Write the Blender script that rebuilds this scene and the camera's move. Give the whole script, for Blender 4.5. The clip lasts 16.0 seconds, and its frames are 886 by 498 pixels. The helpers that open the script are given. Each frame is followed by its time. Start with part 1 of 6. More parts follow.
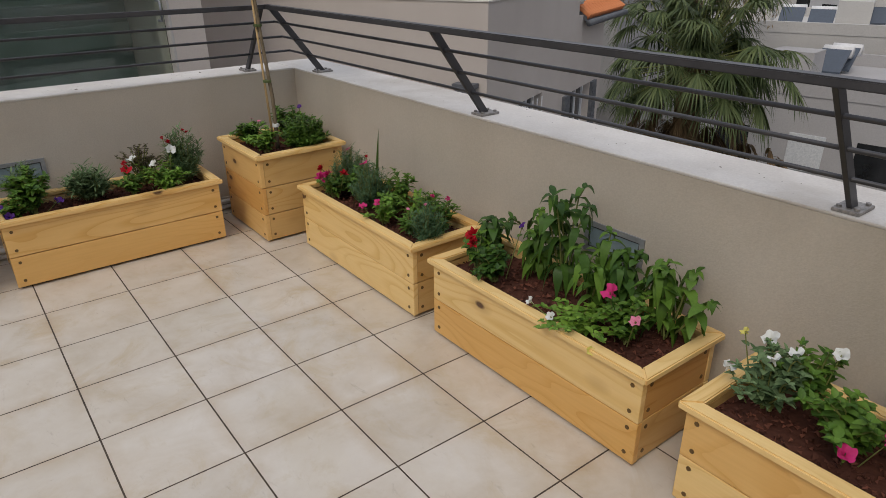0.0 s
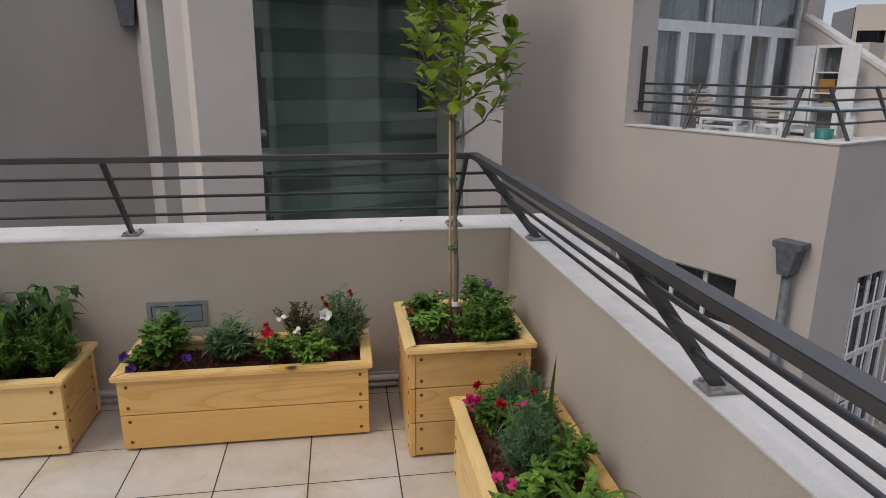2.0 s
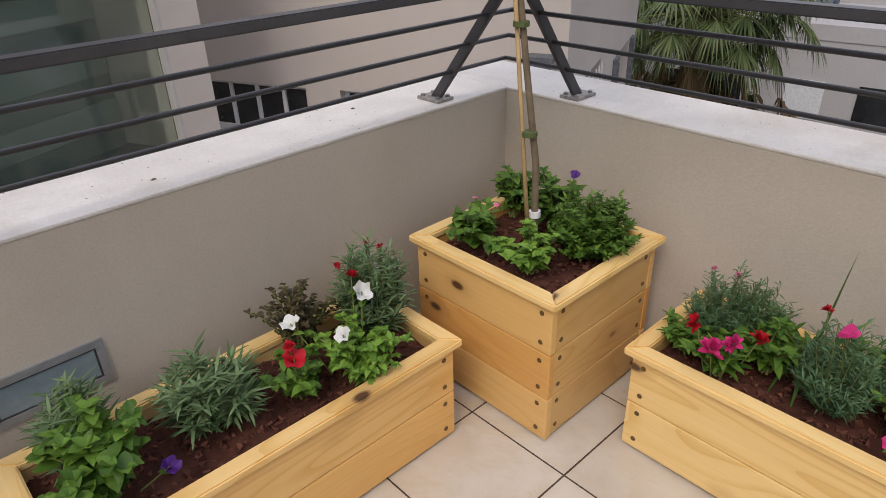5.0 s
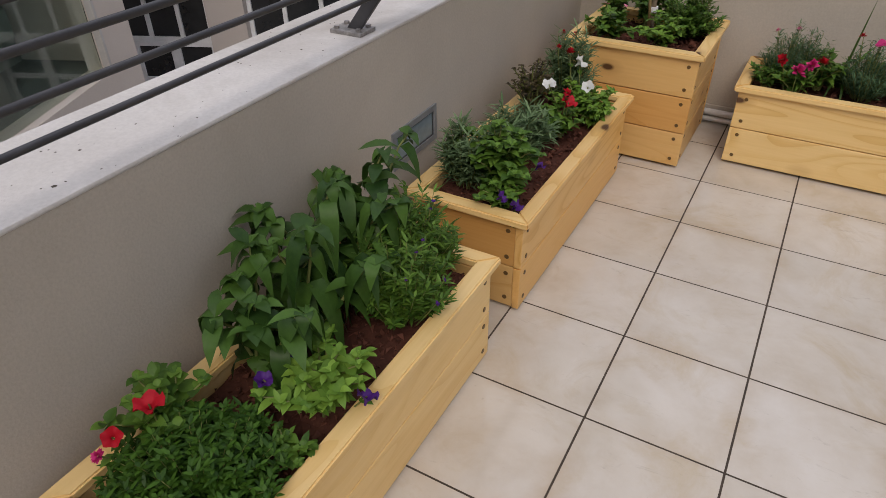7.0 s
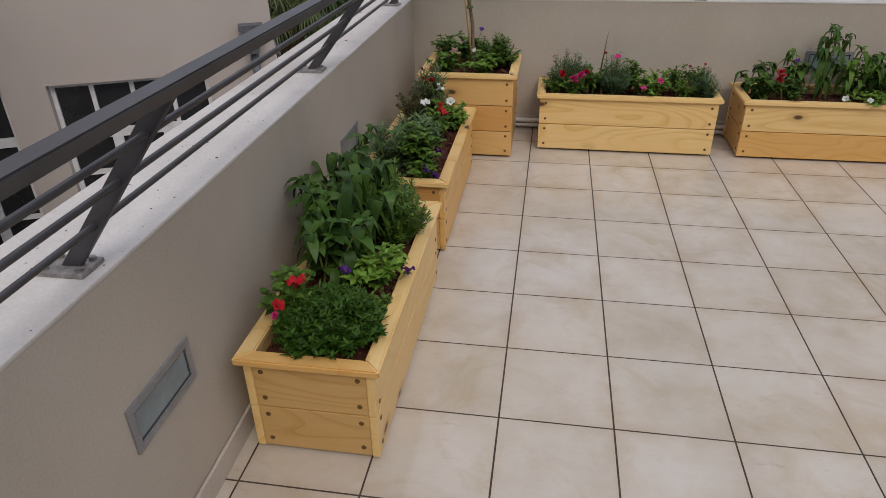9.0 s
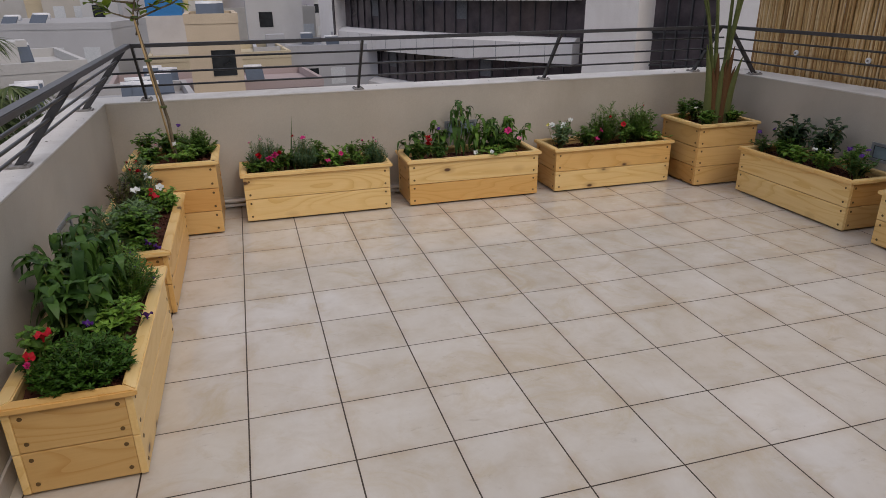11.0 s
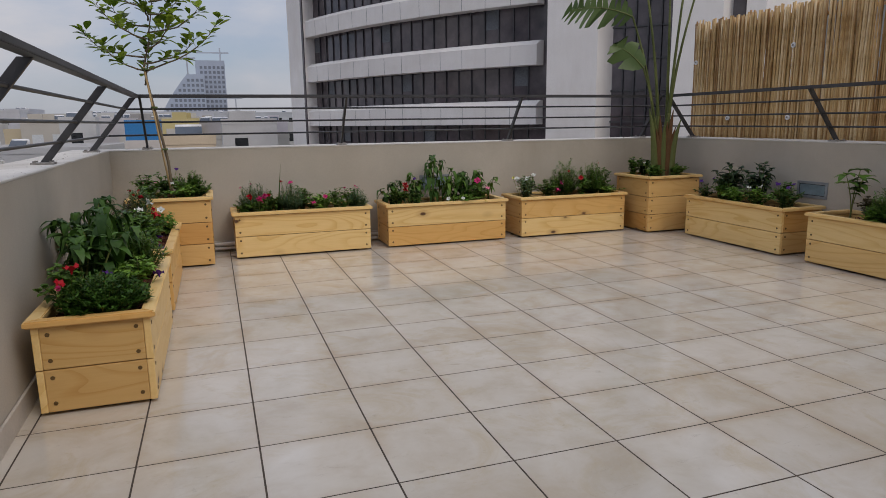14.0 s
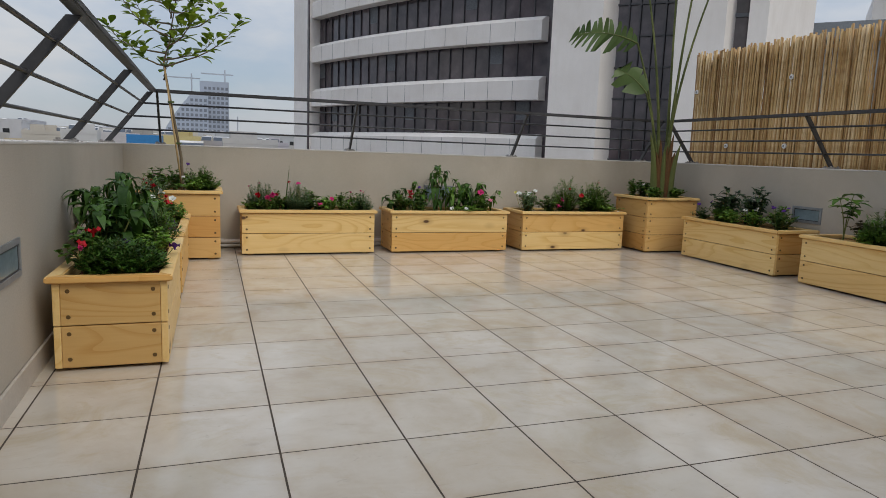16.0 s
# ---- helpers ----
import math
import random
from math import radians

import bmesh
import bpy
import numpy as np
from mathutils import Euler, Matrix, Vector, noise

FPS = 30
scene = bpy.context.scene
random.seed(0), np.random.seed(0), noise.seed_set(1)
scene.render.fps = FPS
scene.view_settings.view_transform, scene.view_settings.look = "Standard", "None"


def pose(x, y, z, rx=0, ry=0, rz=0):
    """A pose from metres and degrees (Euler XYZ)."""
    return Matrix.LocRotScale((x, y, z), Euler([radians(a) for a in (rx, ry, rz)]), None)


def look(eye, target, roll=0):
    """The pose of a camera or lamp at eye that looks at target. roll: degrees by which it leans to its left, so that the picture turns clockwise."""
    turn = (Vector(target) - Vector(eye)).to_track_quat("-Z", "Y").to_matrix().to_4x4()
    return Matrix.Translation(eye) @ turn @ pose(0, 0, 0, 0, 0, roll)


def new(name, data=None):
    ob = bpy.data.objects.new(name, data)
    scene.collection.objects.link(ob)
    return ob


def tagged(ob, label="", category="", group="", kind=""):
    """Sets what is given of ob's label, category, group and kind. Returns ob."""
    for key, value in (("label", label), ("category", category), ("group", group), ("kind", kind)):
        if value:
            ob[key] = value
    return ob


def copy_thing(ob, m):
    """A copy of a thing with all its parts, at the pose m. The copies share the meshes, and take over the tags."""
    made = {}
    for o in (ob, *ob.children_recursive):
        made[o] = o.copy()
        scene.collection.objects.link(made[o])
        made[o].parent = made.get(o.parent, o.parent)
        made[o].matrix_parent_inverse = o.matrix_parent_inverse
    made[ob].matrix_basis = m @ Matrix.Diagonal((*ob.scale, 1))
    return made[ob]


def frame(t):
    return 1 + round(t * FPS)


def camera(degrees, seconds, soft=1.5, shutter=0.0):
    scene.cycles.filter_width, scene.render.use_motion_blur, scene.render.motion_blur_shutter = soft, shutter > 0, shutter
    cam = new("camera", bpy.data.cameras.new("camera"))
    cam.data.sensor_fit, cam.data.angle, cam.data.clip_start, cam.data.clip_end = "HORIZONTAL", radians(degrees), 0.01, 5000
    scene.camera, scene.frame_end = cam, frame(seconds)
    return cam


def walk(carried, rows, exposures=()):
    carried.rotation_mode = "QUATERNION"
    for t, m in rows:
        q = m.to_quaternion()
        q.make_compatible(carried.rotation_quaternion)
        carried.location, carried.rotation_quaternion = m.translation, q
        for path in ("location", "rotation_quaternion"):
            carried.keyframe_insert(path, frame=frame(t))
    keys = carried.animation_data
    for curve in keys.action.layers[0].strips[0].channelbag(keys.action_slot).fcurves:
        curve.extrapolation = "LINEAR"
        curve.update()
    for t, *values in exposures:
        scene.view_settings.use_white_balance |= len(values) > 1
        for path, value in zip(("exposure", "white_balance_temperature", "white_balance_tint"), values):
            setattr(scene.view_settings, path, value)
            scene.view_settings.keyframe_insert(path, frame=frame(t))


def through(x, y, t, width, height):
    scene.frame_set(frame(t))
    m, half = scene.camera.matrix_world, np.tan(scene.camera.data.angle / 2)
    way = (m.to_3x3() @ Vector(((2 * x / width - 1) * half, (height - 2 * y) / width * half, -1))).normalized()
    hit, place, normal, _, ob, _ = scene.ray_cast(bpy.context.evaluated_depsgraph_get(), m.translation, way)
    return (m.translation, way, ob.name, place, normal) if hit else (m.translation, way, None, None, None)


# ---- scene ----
cam = camera(67.9, 16.0, soft=0.5)
PATH = [
    (0, (2.913, -1.126, 1.365), (1.465, -0.018, 0.542), -0.4),
    (0.5, (2.884, -0.754, 1.347), (1.258, 0.035, 0.49), -0.9),
    (1, (2.69, -0.499, 1.326), (1.004, 0.131, 0.454), 0.8),
    (1.5, (2.406, -0.264, 1.376), (0.607, 0.15, 0.606), 1.8),
    (2, (2.123, -0.174, 1.444), (0.215, 0.122, 0.922), 0.5),
    (2.5, (1.80, -0.206, 1.490), (-0.144, 0.221, 1.284), -0.4),
    (3, (1.523, -0.265, 1.554), (-0.424, 0.191, 1.595), 0.9),
    (3.5, (1.312, -0.394, 1.559), (-0.601, 0.188, 1.554), 0.9),
    (4, (0.943, -0.538, 1.471), (-0.801, 0.361, 1.084), -3.9),
    (4.5, (0.835, -0.776, 1.381), (-0.769, 0.243, 0.758), -2.8),
    (4.7, (0.778, -0.872, 1.353), (-0.696, 0.203, 0.534), -3.2),
    (7, (0.232, -2.417, 1.28), (-0.573, -1.007, 0.113), -0.6),
    (7.5, (0.153, -2.764, 1.29), (-0.661, -1.376, 0.103), -2.2),
    (8, (0.043, -2.956, 1.284), (-0.561, -1.516, 0.035), -2.2),
    (8.5, (0.015, -3.143, 1.307), (-0.477, -1.626, 0.101), -2.6),
    (9, (0.081, -3.415, 1.386), (-0.204, -1.701, 0.395), -0.9),
    (9.5, (0.081, -3.599, 1.419), (0.116, -1.789, 0.568), -0.7),
    (10, (0.042, -3.732, 1.412), (0.434, -1.935, 0.627), -1.6),
    (10.2, (0.061, -3.775, 1.403), (0.547, -1.989, 0.647), -2.4),
    (12.3, (0.147, -4.378, 1.427), (0.682, -2.592, 0.704), 1.5),
    (12.5, (0.091, -4.347, 1.426), (0.739, -2.598, 0.703), 0.6),
    (13, (0.003, -4.385, 1.336), (0.727, -2.641, 0.678), -0.2),
    (13.5, (-0.023, -4.385, 1.124), (0.727, -2.599, 0.626), 0.3),
    (14, (-0.064, -4.495, 0.926), (0.574, -2.638, 0.544), -0.75),
    (14.5, (-0.083, -4.521, 0.873), (0.593, -2.662, 0.58), 1.0),
    (15, (-0.105, -4.573, 0.828), (0.589, -2.716, 0.559), 1.1),
    (15.5, (-0.132, -4.572, 0.788), (0.569, -2.72, 0.51), 2.9),
    (16, (-0.154, -4.583, 0.767), (0.506, -2.717, 0.478), 2.1),
]
walk(cam, [(t, look(eye, target, roll)) for t, eye, target, roll in PATH], [(0.0, 0.03, 7450, 12), (2.0, 0.14, 7250, 14), (2.5, 0.34, 6900, 11), (3.0, 0.52, 7050, 11), (3.6, 0.43, 7350, 13), (4.0, 0.43, 7500, 15), (4.5, 0.48, 7400, 16), (7.0, 0.10, 7400, 16), (8.5, -0.05, 7350, 15), (10.0, -0.04, 7300, 16), (12.5, -0.18, 7250, 16), (13.5, -0.16, 7200, 16), (14.5, 0.03, 7150, 10), (16.0, 0.09, 7200, 8)])

# ---- world, sun, exposure ----
world = bpy.data.worlds.new("overcast_sky")
scene.world = world
world.use_nodes = True
wn, wl = world.node_tree.nodes, world.node_tree.links
wn.clear()
sky = wn.new("ShaderNodeTexSky")
sky.sky_type, sky.sun_disc = "NISHITA", False
sky.sun_elevation, sky.sun_rotation = radians(48), radians(154)
sky_bg = wn.new("ShaderNodeBackground")
sky_bg.inputs["Strength"].default_value = 0.10
wl.new(sky.outputs[0], sky_bg.inputs["Color"])
coord = wn.new("ShaderNodeTexCoord")
squash = wn.new("ShaderNodeMapping")
squash.inputs["Scale"].default_value = (1.0, 1.0, 2.6)
wl.new(coord.outputs["Generated"], squash.inputs["Vector"])
puffs = wn.new("ShaderNodeTexNoise")
puffs.inputs["Scale"].default_value, puffs.inputs["Detail"].default_value, puffs.inputs["Roughness"].default_value = 2.6, 7, 0.55
wl.new(squash.outputs[0], puffs.inputs["Vector"])
cover = wn.new("ShaderNodeMapRange")
cover.inputs["From Min"].default_value, cover.inputs["From Max"].default_value = 0.30, 0.62
cover.inputs["To Min"].default_value, cover.inputs["To Max"].default_value = 0.62, 1.0
wl.new(puffs.outputs["Fac"], cover.inputs["Value"])
tone = wn.new("ShaderNodeValToRGB")
tone.color_ramp.elements[0].position, tone.color_ramp.elements[0].color = 0.34, (0.47, 0.62, 0.92, 1)
tone.color_ramp.elements[1].position, tone.color_ramp.elements[1].color = 0.70, (0.98, 1.01, 1.09, 1)
wl.new(puffs.outputs["Fac"], tone.inputs[0])
cloud_bg = wn.new("ShaderNodeBackground")
wl.new(tone.outputs[0], cloud_bg.inputs["Color"])
split = wn.new("ShaderNodeSeparateXYZ")
wl.new(coord.outputs["Generated"], split.inputs[0])
climb = wn.new("ShaderNodeMapRange")
climb.inputs["From Min"].default_value, climb.inputs["From Max"].default_value = 0.0, 0.75
climb.inputs["To Min"].default_value, climb.inputs["To Max"].default_value = 0.55, 1.15
wl.new(split.outputs["Z"], climb.inputs["Value"])
wl.new(climb.outputs[0], cloud_bg.inputs["Strength"])
mix_bg, world_out = wn.new("ShaderNodeMixShader"), wn.new("ShaderNodeOutputWorld")
wl.new(cover.outputs[0], mix_bg.inputs[0])
wl.new(sky_bg.outputs[0], mix_bg.inputs[1])
wl.new(cloud_bg.outputs[0], mix_bg.inputs[2])
wl.new(mix_bg.outputs[0], world_out.inputs["Surface"])

sun = new("sun", bpy.data.lights.new("sun", "SUN"))
sun.data.energy, sun.data.angle, sun.data.color = 1.0, radians(25), (1.0, 0.96, 0.9)
sun.matrix_world = look((0, 0, 0), (-0.32, 0.66, -0.81))


# ---- materials ----
def nodes_of(name):
    m = bpy.data.materials.new(name)
    m.use_nodes = True
    return m, m.node_tree.nodes, m.node_tree.links, m.node_tree.nodes["Principled BSDF"]


def ramp(n, stops):
    r = n.new("ShaderNodeValToRGB")
    e = r.color_ramp.elements
    while len(e) < len(stops):
        e.new(0.5)
    for k, (p, c) in enumerate(stops):
        e[k].position, e[k].color = p, (*c, 1)
    return r


def noise_tex(n, l, vector, scale, detail=4, rough=0.55, distort=0.0):
    t = n.new("ShaderNodeTexNoise")
    t.inputs["Scale"].default_value, t.inputs["Detail"].default_value = scale, detail
    t.inputs["Roughness"].default_value, t.inputs["Distortion"].default_value = rough, distort
    l.new(vector, t.inputs["Vector"])
    return t


def mixed(n, l, a, b, fac, mode="MIX"):
    m = n.new("ShaderNodeMix")
    m.data_type, m.blend_type = "RGBA", mode
    for sock, v in ((m.inputs[0], fac), (m.inputs[6], a), (m.inputs[7], b)):
        if hasattr(v, "is_linked"):
            l.new(v, sock)
        elif isinstance(v, tuple):
            sock.default_value = (*v, 1)
        else:
            sock.default_value = v
    return m.outputs[2]


def bumped(n, l, bsdf, height, strength, distance=0.01):
    b = n.new("ShaderNodeBump")
    b.inputs["Strength"].default_value, b.inputs["Distance"].default_value = strength, distance
    l.new(height, b.inputs["Height"])
    l.new(b.outputs[0], bsdf.inputs["Normal"])


def surface(name, c1, c2, rough=0.7, scale=6.0, fine=80.0, bump=0.15, metal=0.0, specular=0.5, stain=None, stain_amount=0.0, streak=0.0):
    """Two colours over a broad noise, a fine grain in the relief, and stains where wanted."""
    m, n, l, b = nodes_of(name)
    tc = n.new("ShaderNodeTexCoord").outputs["Object"]
    big, small = noise_tex(n, l, tc, scale, 5), noise_tex(n, l, tc, fine, 3)
    r = ramp(n, ((0.32, c1), (0.68, c2)))
    l.new(big.outputs["Fac"], r.inputs[0])
    grain = ramp(n, ((0.3, (0.90, 0.90, 0.90)), (0.7, (1, 1, 1))))
    l.new(small.outputs["Fac"], grain.inputs[0])
    col = mixed(n, l, r.outputs[0], grain.outputs[0], 1.0, "MULTIPLY")
    if stain:
        spots = noise_tex(n, l, tc, scale * 0.45, 7, 0.65, 0.6)
        where = ramp(n, ((0.52, (0, 0, 0)), (0.75, (stain_amount,) * 3)))
        l.new(spots.outputs["Fac"], where.inputs[0])
        col = mixed(n, l, col, stain, where.outputs[0])
    if streak:
        down = n.new("ShaderNodeMapping")
        down.inputs["Scale"].default_value = (3.2, 3.2, 0.5)
        l.new(tc, down.inputs["Vector"])
        runs = noise_tex(n, l, down.outputs[0], 1.0, 6, 0.65)
        shade = ramp(n, ((0.42, (1, 1, 1)), (0.72, (1 - streak, 1 - streak * 1.1, 1 - streak * 1.3))))
        l.new(runs.outputs["Fac"], shade.inputs[0])
        col = mixed(n, l, col, shade.outputs[0], 1.0, "MULTIPLY")
    l.new(col, b.inputs["Base Color"])
    b.inputs["Roughness"].default_value, b.inputs["Metallic"].default_value = rough, metal
    b.inputs["Specular IOR Level"].default_value = specular
    if bump:
        bumped(n, l, b, small.outputs["Fac"], bump, 0.004)
    return m


def pine_material(name, tint):
    """Varnished pine, its grain along the object's x, with knots."""
    m, n, l, b = nodes_of(name)
    tc = n.new("ShaderNodeTexCoord").outputs["Object"]
    info = n.new("ShaderNodeObjectInfo")
    shift = n.new("ShaderNodeVectorMath")
    shift.operation = "MULTIPLY_ADD"
    comb = n.new("ShaderNodeCombineXYZ")
    for k in range(3):
        l.new(info.outputs["Random"], comb.inputs[k])
    l.new(comb.outputs[0], shift.inputs[0])
    shift.inputs[1].default_value = (37.0, 19.0, 53.0)
    l.new(tc, shift.inputs[2])
    v = shift.outputs[0]
    stretch = n.new("ShaderNodeMapping")
    stretch.inputs["Scale"].default_value = (0.9, 5.0, 5.0)
    l.new(v, stretch.inputs["Vector"])
    bend = noise_tex(n, l, stretch.outputs[0], 0.9, 3, 0.5, 0.4)
    figure_map = n.new("ShaderNodeMapping")
    figure_map.inputs["Scale"].default_value = (0.75, 4.2, 4.2)
    l.new(v, figure_map.inputs["Vector"])
    figure = noise_tex(n, l, figure_map.outputs[0], 1.0, 2, 0.45, 0.25)
    times = n.new("ShaderNodeMath")
    times.operation = "MULTIPLY"
    times.inputs[1].default_value = 17.0
    l.new(figure.outputs["Fac"], times.inputs[0])
    rings = n.new("ShaderNodeMath")
    rings.operation = "FRACT"
    l.new(times.outputs[0], rings.inputs[0])
    where_fig = noise_tex(n, l, stretch.outputs[0], 0.5, 2)
    strength = ramp(n, ((0.36, (0.18,) * 3), (0.58, (1.0,) * 3)))
    l.new(where_fig.outputs["Fac"], strength.inputs[0])
    fibre_map = n.new("ShaderNodeMapping")
    fibre_map.inputs["Scale"].default_value = (5.0, 110.0, 110.0)
    l.new(v, fibre_map.inputs["Vector"])
    fibre = noise_tex(n, l, fibre_map.outputs[0], 1.0, 4)
    late = ramp(n, ((0.0, (0.97, 0.955, 0.92)), (0.25, (1, 1, 1)), (0.62, (1, 1, 1)), (0.90, (0.91, 0.84, 0.70)), (0.99, (0.87, 0.78, 0.62)), (1.0, (0.97, 0.955, 0.92))))
    l.new(rings.outputs[0], late.inputs[0])
    c_late = mixed(n, l, tint, late.outputs[0], 1.0, "MULTIPLY")
    c_out = mixed(n, l, tint, c_late, strength.outputs[0])
    f = ramp(n, ((0.3, (0.94, 0.92, 0.87)), (0.7, (1, 1, 1))))
    l.new(fibre.outputs["Fac"], f.inputs[0])
    col = mixed(n, l, c_out, f.outputs[0], 1.0, "MULTIPLY")
    broad = ramp(n, ((0.3, (0.95, 0.91, 0.84)), (0.7, (1.0, 1.0, 1.0))))
    l.new(bend.outputs["Fac"], broad.inputs[0])
    col = mixed(n, l, col, broad.outputs[0], 1.0, "MULTIPLY")
    tone_r = ramp(n, ((0.0, (0.90, 0.74, 0.55)), (0.30, (1, 1, 1)), (1.0, (1.03, 1.02, 1.0))))
    l.new(info.outputs["Random"], tone_r.inputs[0])
    col = mixed(n, l, col, tone_r.outputs[0], 1.0, "MULTIPLY")
    kmap = n.new("ShaderNodeMapping")
    kmap.inputs["Scale"].default_value = (3.4, 6.5, 6.5)
    l.new(v, kmap.inputs["Vector"])
    cells = n.new("ShaderNodeTexVoronoi")
    cells.inputs["Scale"].default_value = 1.0
    l.new(kmap.outputs[0], cells.inputs["Vector"])
    knot = ramp(n, ((0.055, (1, 1, 1)), (0.10, (0, 0, 0))))
    l.new(cells.outputs["Distance"], knot.inputs[0])
    halo = ramp(n, ((0.07, (0.5, 0.5, 0.5)), (0.24, (0, 0, 0))))
    l.new(cells.outputs["Distance"], halo.inputs[0])
    col = mixed(n, l, col, (0.42, 0.22, 0.07), halo.outputs[0])
    col = mixed(n, l, col, (0.10, 0.045, 0.018), knot.outputs[0])
    l.new(col, b.inputs["Base Color"])
    b.inputs["Roughness"].default_value, b.inputs["Coat Weight"].default_value, b.inputs["Coat Roughness"].default_value = 0.48, 0.15, 0.25
    bumped(n, l, b, fibre.outputs["Fac"], 0.12, 0.002)
    return m


def tile_material():
    """Glazed beige floor tile: each one a little different, cloudy, with worn brown patches."""
    m, n, l, b = nodes_of("beige_floor_tile")
    geo = n.new("ShaderNodeNewGeometry").outputs["Position"]
    info = n.new("ShaderNodeObjectInfo")
    cloud, fine = noise_tex(n, l, geo, 5.0, 6, 0.6, 0.3), noise_tex(n, l, geo, 55.0, 4)
    r = ramp(n, ((0.30, (0.515, 0.455, 0.375)), (0.5, (0.58, 0.535, 0.47)), (0.72, (0.625, 0.59, 0.535))))
    l.new(cloud.outputs["Fac"], r.inputs[0])
    each = ramp(n, ((0.0, (0.94, 0.925, 0.90)), (0.5, (0.985, 0.975, 0.96)), (1.0, (1.02, 1.01, 1.0))))
    l.new(info.outputs["Random"], each.inputs[0])
    col = mixed(n, l, r.outputs[0], each.outputs[0], 1.0, "MULTIPLY")
    dirt = noise_tex(n, l, geo, 1.3, 7, 0.62, 0.8)
    where = ramp(n, ((0.50, (0, 0, 0)), (0.74, (0.42,) * 3)))
    l.new(dirt.outputs["Fac"], where.inputs[0])
    col = mixed(n, l, col, (0.46, 0.36, 0.24), where.outputs[0])
    speck = noise_tex(n, l, geo, 30.0, 5, 0.7)
    marks = ramp(n, ((0.66, (0, 0, 0)), (0.76, (0.40,) * 3)))
    l.new(speck.outputs["Fac"], marks.inputs[0])
    col = mixed(n, l, col, (0.30, 0.25, 0.19), marks.outputs[0])
    rust = noise_tex(n, l, geo, 3.1, 9, 0.68, 1.2)
    rusty = ramp(n, ((0.52, (0, 0, 0)), (0.68, (0.48,) * 3)))
    l.new(rust.outputs["Fac"], rusty.inputs[0])
    col = mixed(n, l, col, (0.47, 0.37, 0.23), rusty.outputs[0])
    scuff_map = n.new("ShaderNodeMapping")
    scuff_map.inputs["Scale"].default_value, scuff_map.inputs["Rotation"].default_value = (9.0, 26.0, 9.0), (0, 0, 0.6)
    l.new(geo, scuff_map.inputs["Vector"])
    scuff = noise_tex(n, l, scuff_map.outputs[0], 1.0, 8, 0.75, 0.8)
    scuffed = ramp(n, ((0.60, (0, 0, 0)), (0.70, (0.45,) * 3)))
    l.new(scuff.outputs["Fac"], scuffed.inputs[0])
    col = mixed(n, l, col, (0.36, 0.31, 0.25), scuffed.outputs[0])
    inside = n.new("ShaderNodeTexCoord").outputs["Object"]
    far_out = n.new("ShaderNodeVectorMath")
    far_out.operation = "ABSOLUTE"
    l.new(inside, far_out.inputs[0])
    xy = n.new("ShaderNodeSeparateXYZ")
    l.new(far_out.outputs[0], xy.inputs[0])
    edge = n.new("ShaderNodeMath")
    edge.operation = "MAXIMUM"
    l.new(xy.outputs["X"], edge.inputs[0])
    l.new(xy.outputs["Y"], edge.inputs[1])
    near_joint = n.new("ShaderNodeMapRange")
    near_joint.inputs["From Min"].default_value, near_joint.inputs["From Max"].default_value = 0.115, 0.163
    l.new(edge.outputs[0], near_joint.inputs["Value"])
    bleed = noise_tex(n, l, geo, 2.2, 6, 0.65, 0.5)
    bleeding = ramp(n, ((0.44, (0, 0, 0)), (0.66, (0.42,) * 3)))
    l.new(bleed.outputs["Fac"], bleeding.inputs[0])
    both = mixed(n, l, bleeding.outputs[0], near_joint.outputs[0], 1.0, "MULTIPLY")
    col = mixed(n, l, col, (0.40, 0.27, 0.14), both)
    l.new(col, b.inputs["Base Color"])
    rr = n.new("ShaderNodeMapRange")
    rr.inputs["To Min"].default_value, rr.inputs["To Max"].default_value = 0.02, 0.18
    l.new(dirt.outputs["Fac"], rr.inputs["Value"])
    l.new(rr.outputs[0], b.inputs["Roughness"])
    bumped(n, l, b, cloud.outputs["Fac"], 0.03, 0.004)
    return m


def leaf_material(name, dark, light, rough=0.5, through=0.13):
    m, n, l, b = nodes_of(name)
    geo = n.new("ShaderNodeNewGeometry")
    tc = n.new("ShaderNodeTexCoord").outputs["Object"]
    r = ramp(n, ((0.0, dark), (1.0, light)))
    vein = noise_tex(n, l, tc, 90.0, 3)
    add = n.new("ShaderNodeMath")
    add.operation = "MULTIPLY_ADD"
    l.new(vein.outputs["Fac"], add.inputs[0])
    add.inputs[1].default_value = 0.5
    half = n.new("ShaderNodeMath")
    half.operation = "MULTIPLY_ADD"
    half.inputs[1].default_value, half.inputs[2].default_value = 0.8, -0.15
    l.new(geo.outputs["Random Per Island"], half.inputs[0])
    l.new(half.outputs[0], add.inputs[2])
    l.new(add.outputs[0], r.inputs[0])
    l.new(r.outputs[0], b.inputs["Base Color"])
    b.inputs["Roughness"].default_value = rough
    b.inputs["Specular IOR Level"].default_value = 0.25
    tr = n.new("ShaderNodeBsdfTranslucent")
    l.new(r.outputs[0], tr.inputs["Color"])
    mix = n.new("ShaderNodeMixShader")
    mix.inputs[0].default_value = through
    l.new(b.outputs[0], mix.inputs[1])
    l.new(tr.outputs[0], mix.inputs[2])
    l.new(mix.outputs[0], n["Material Output"].inputs["Surface"])
    return m


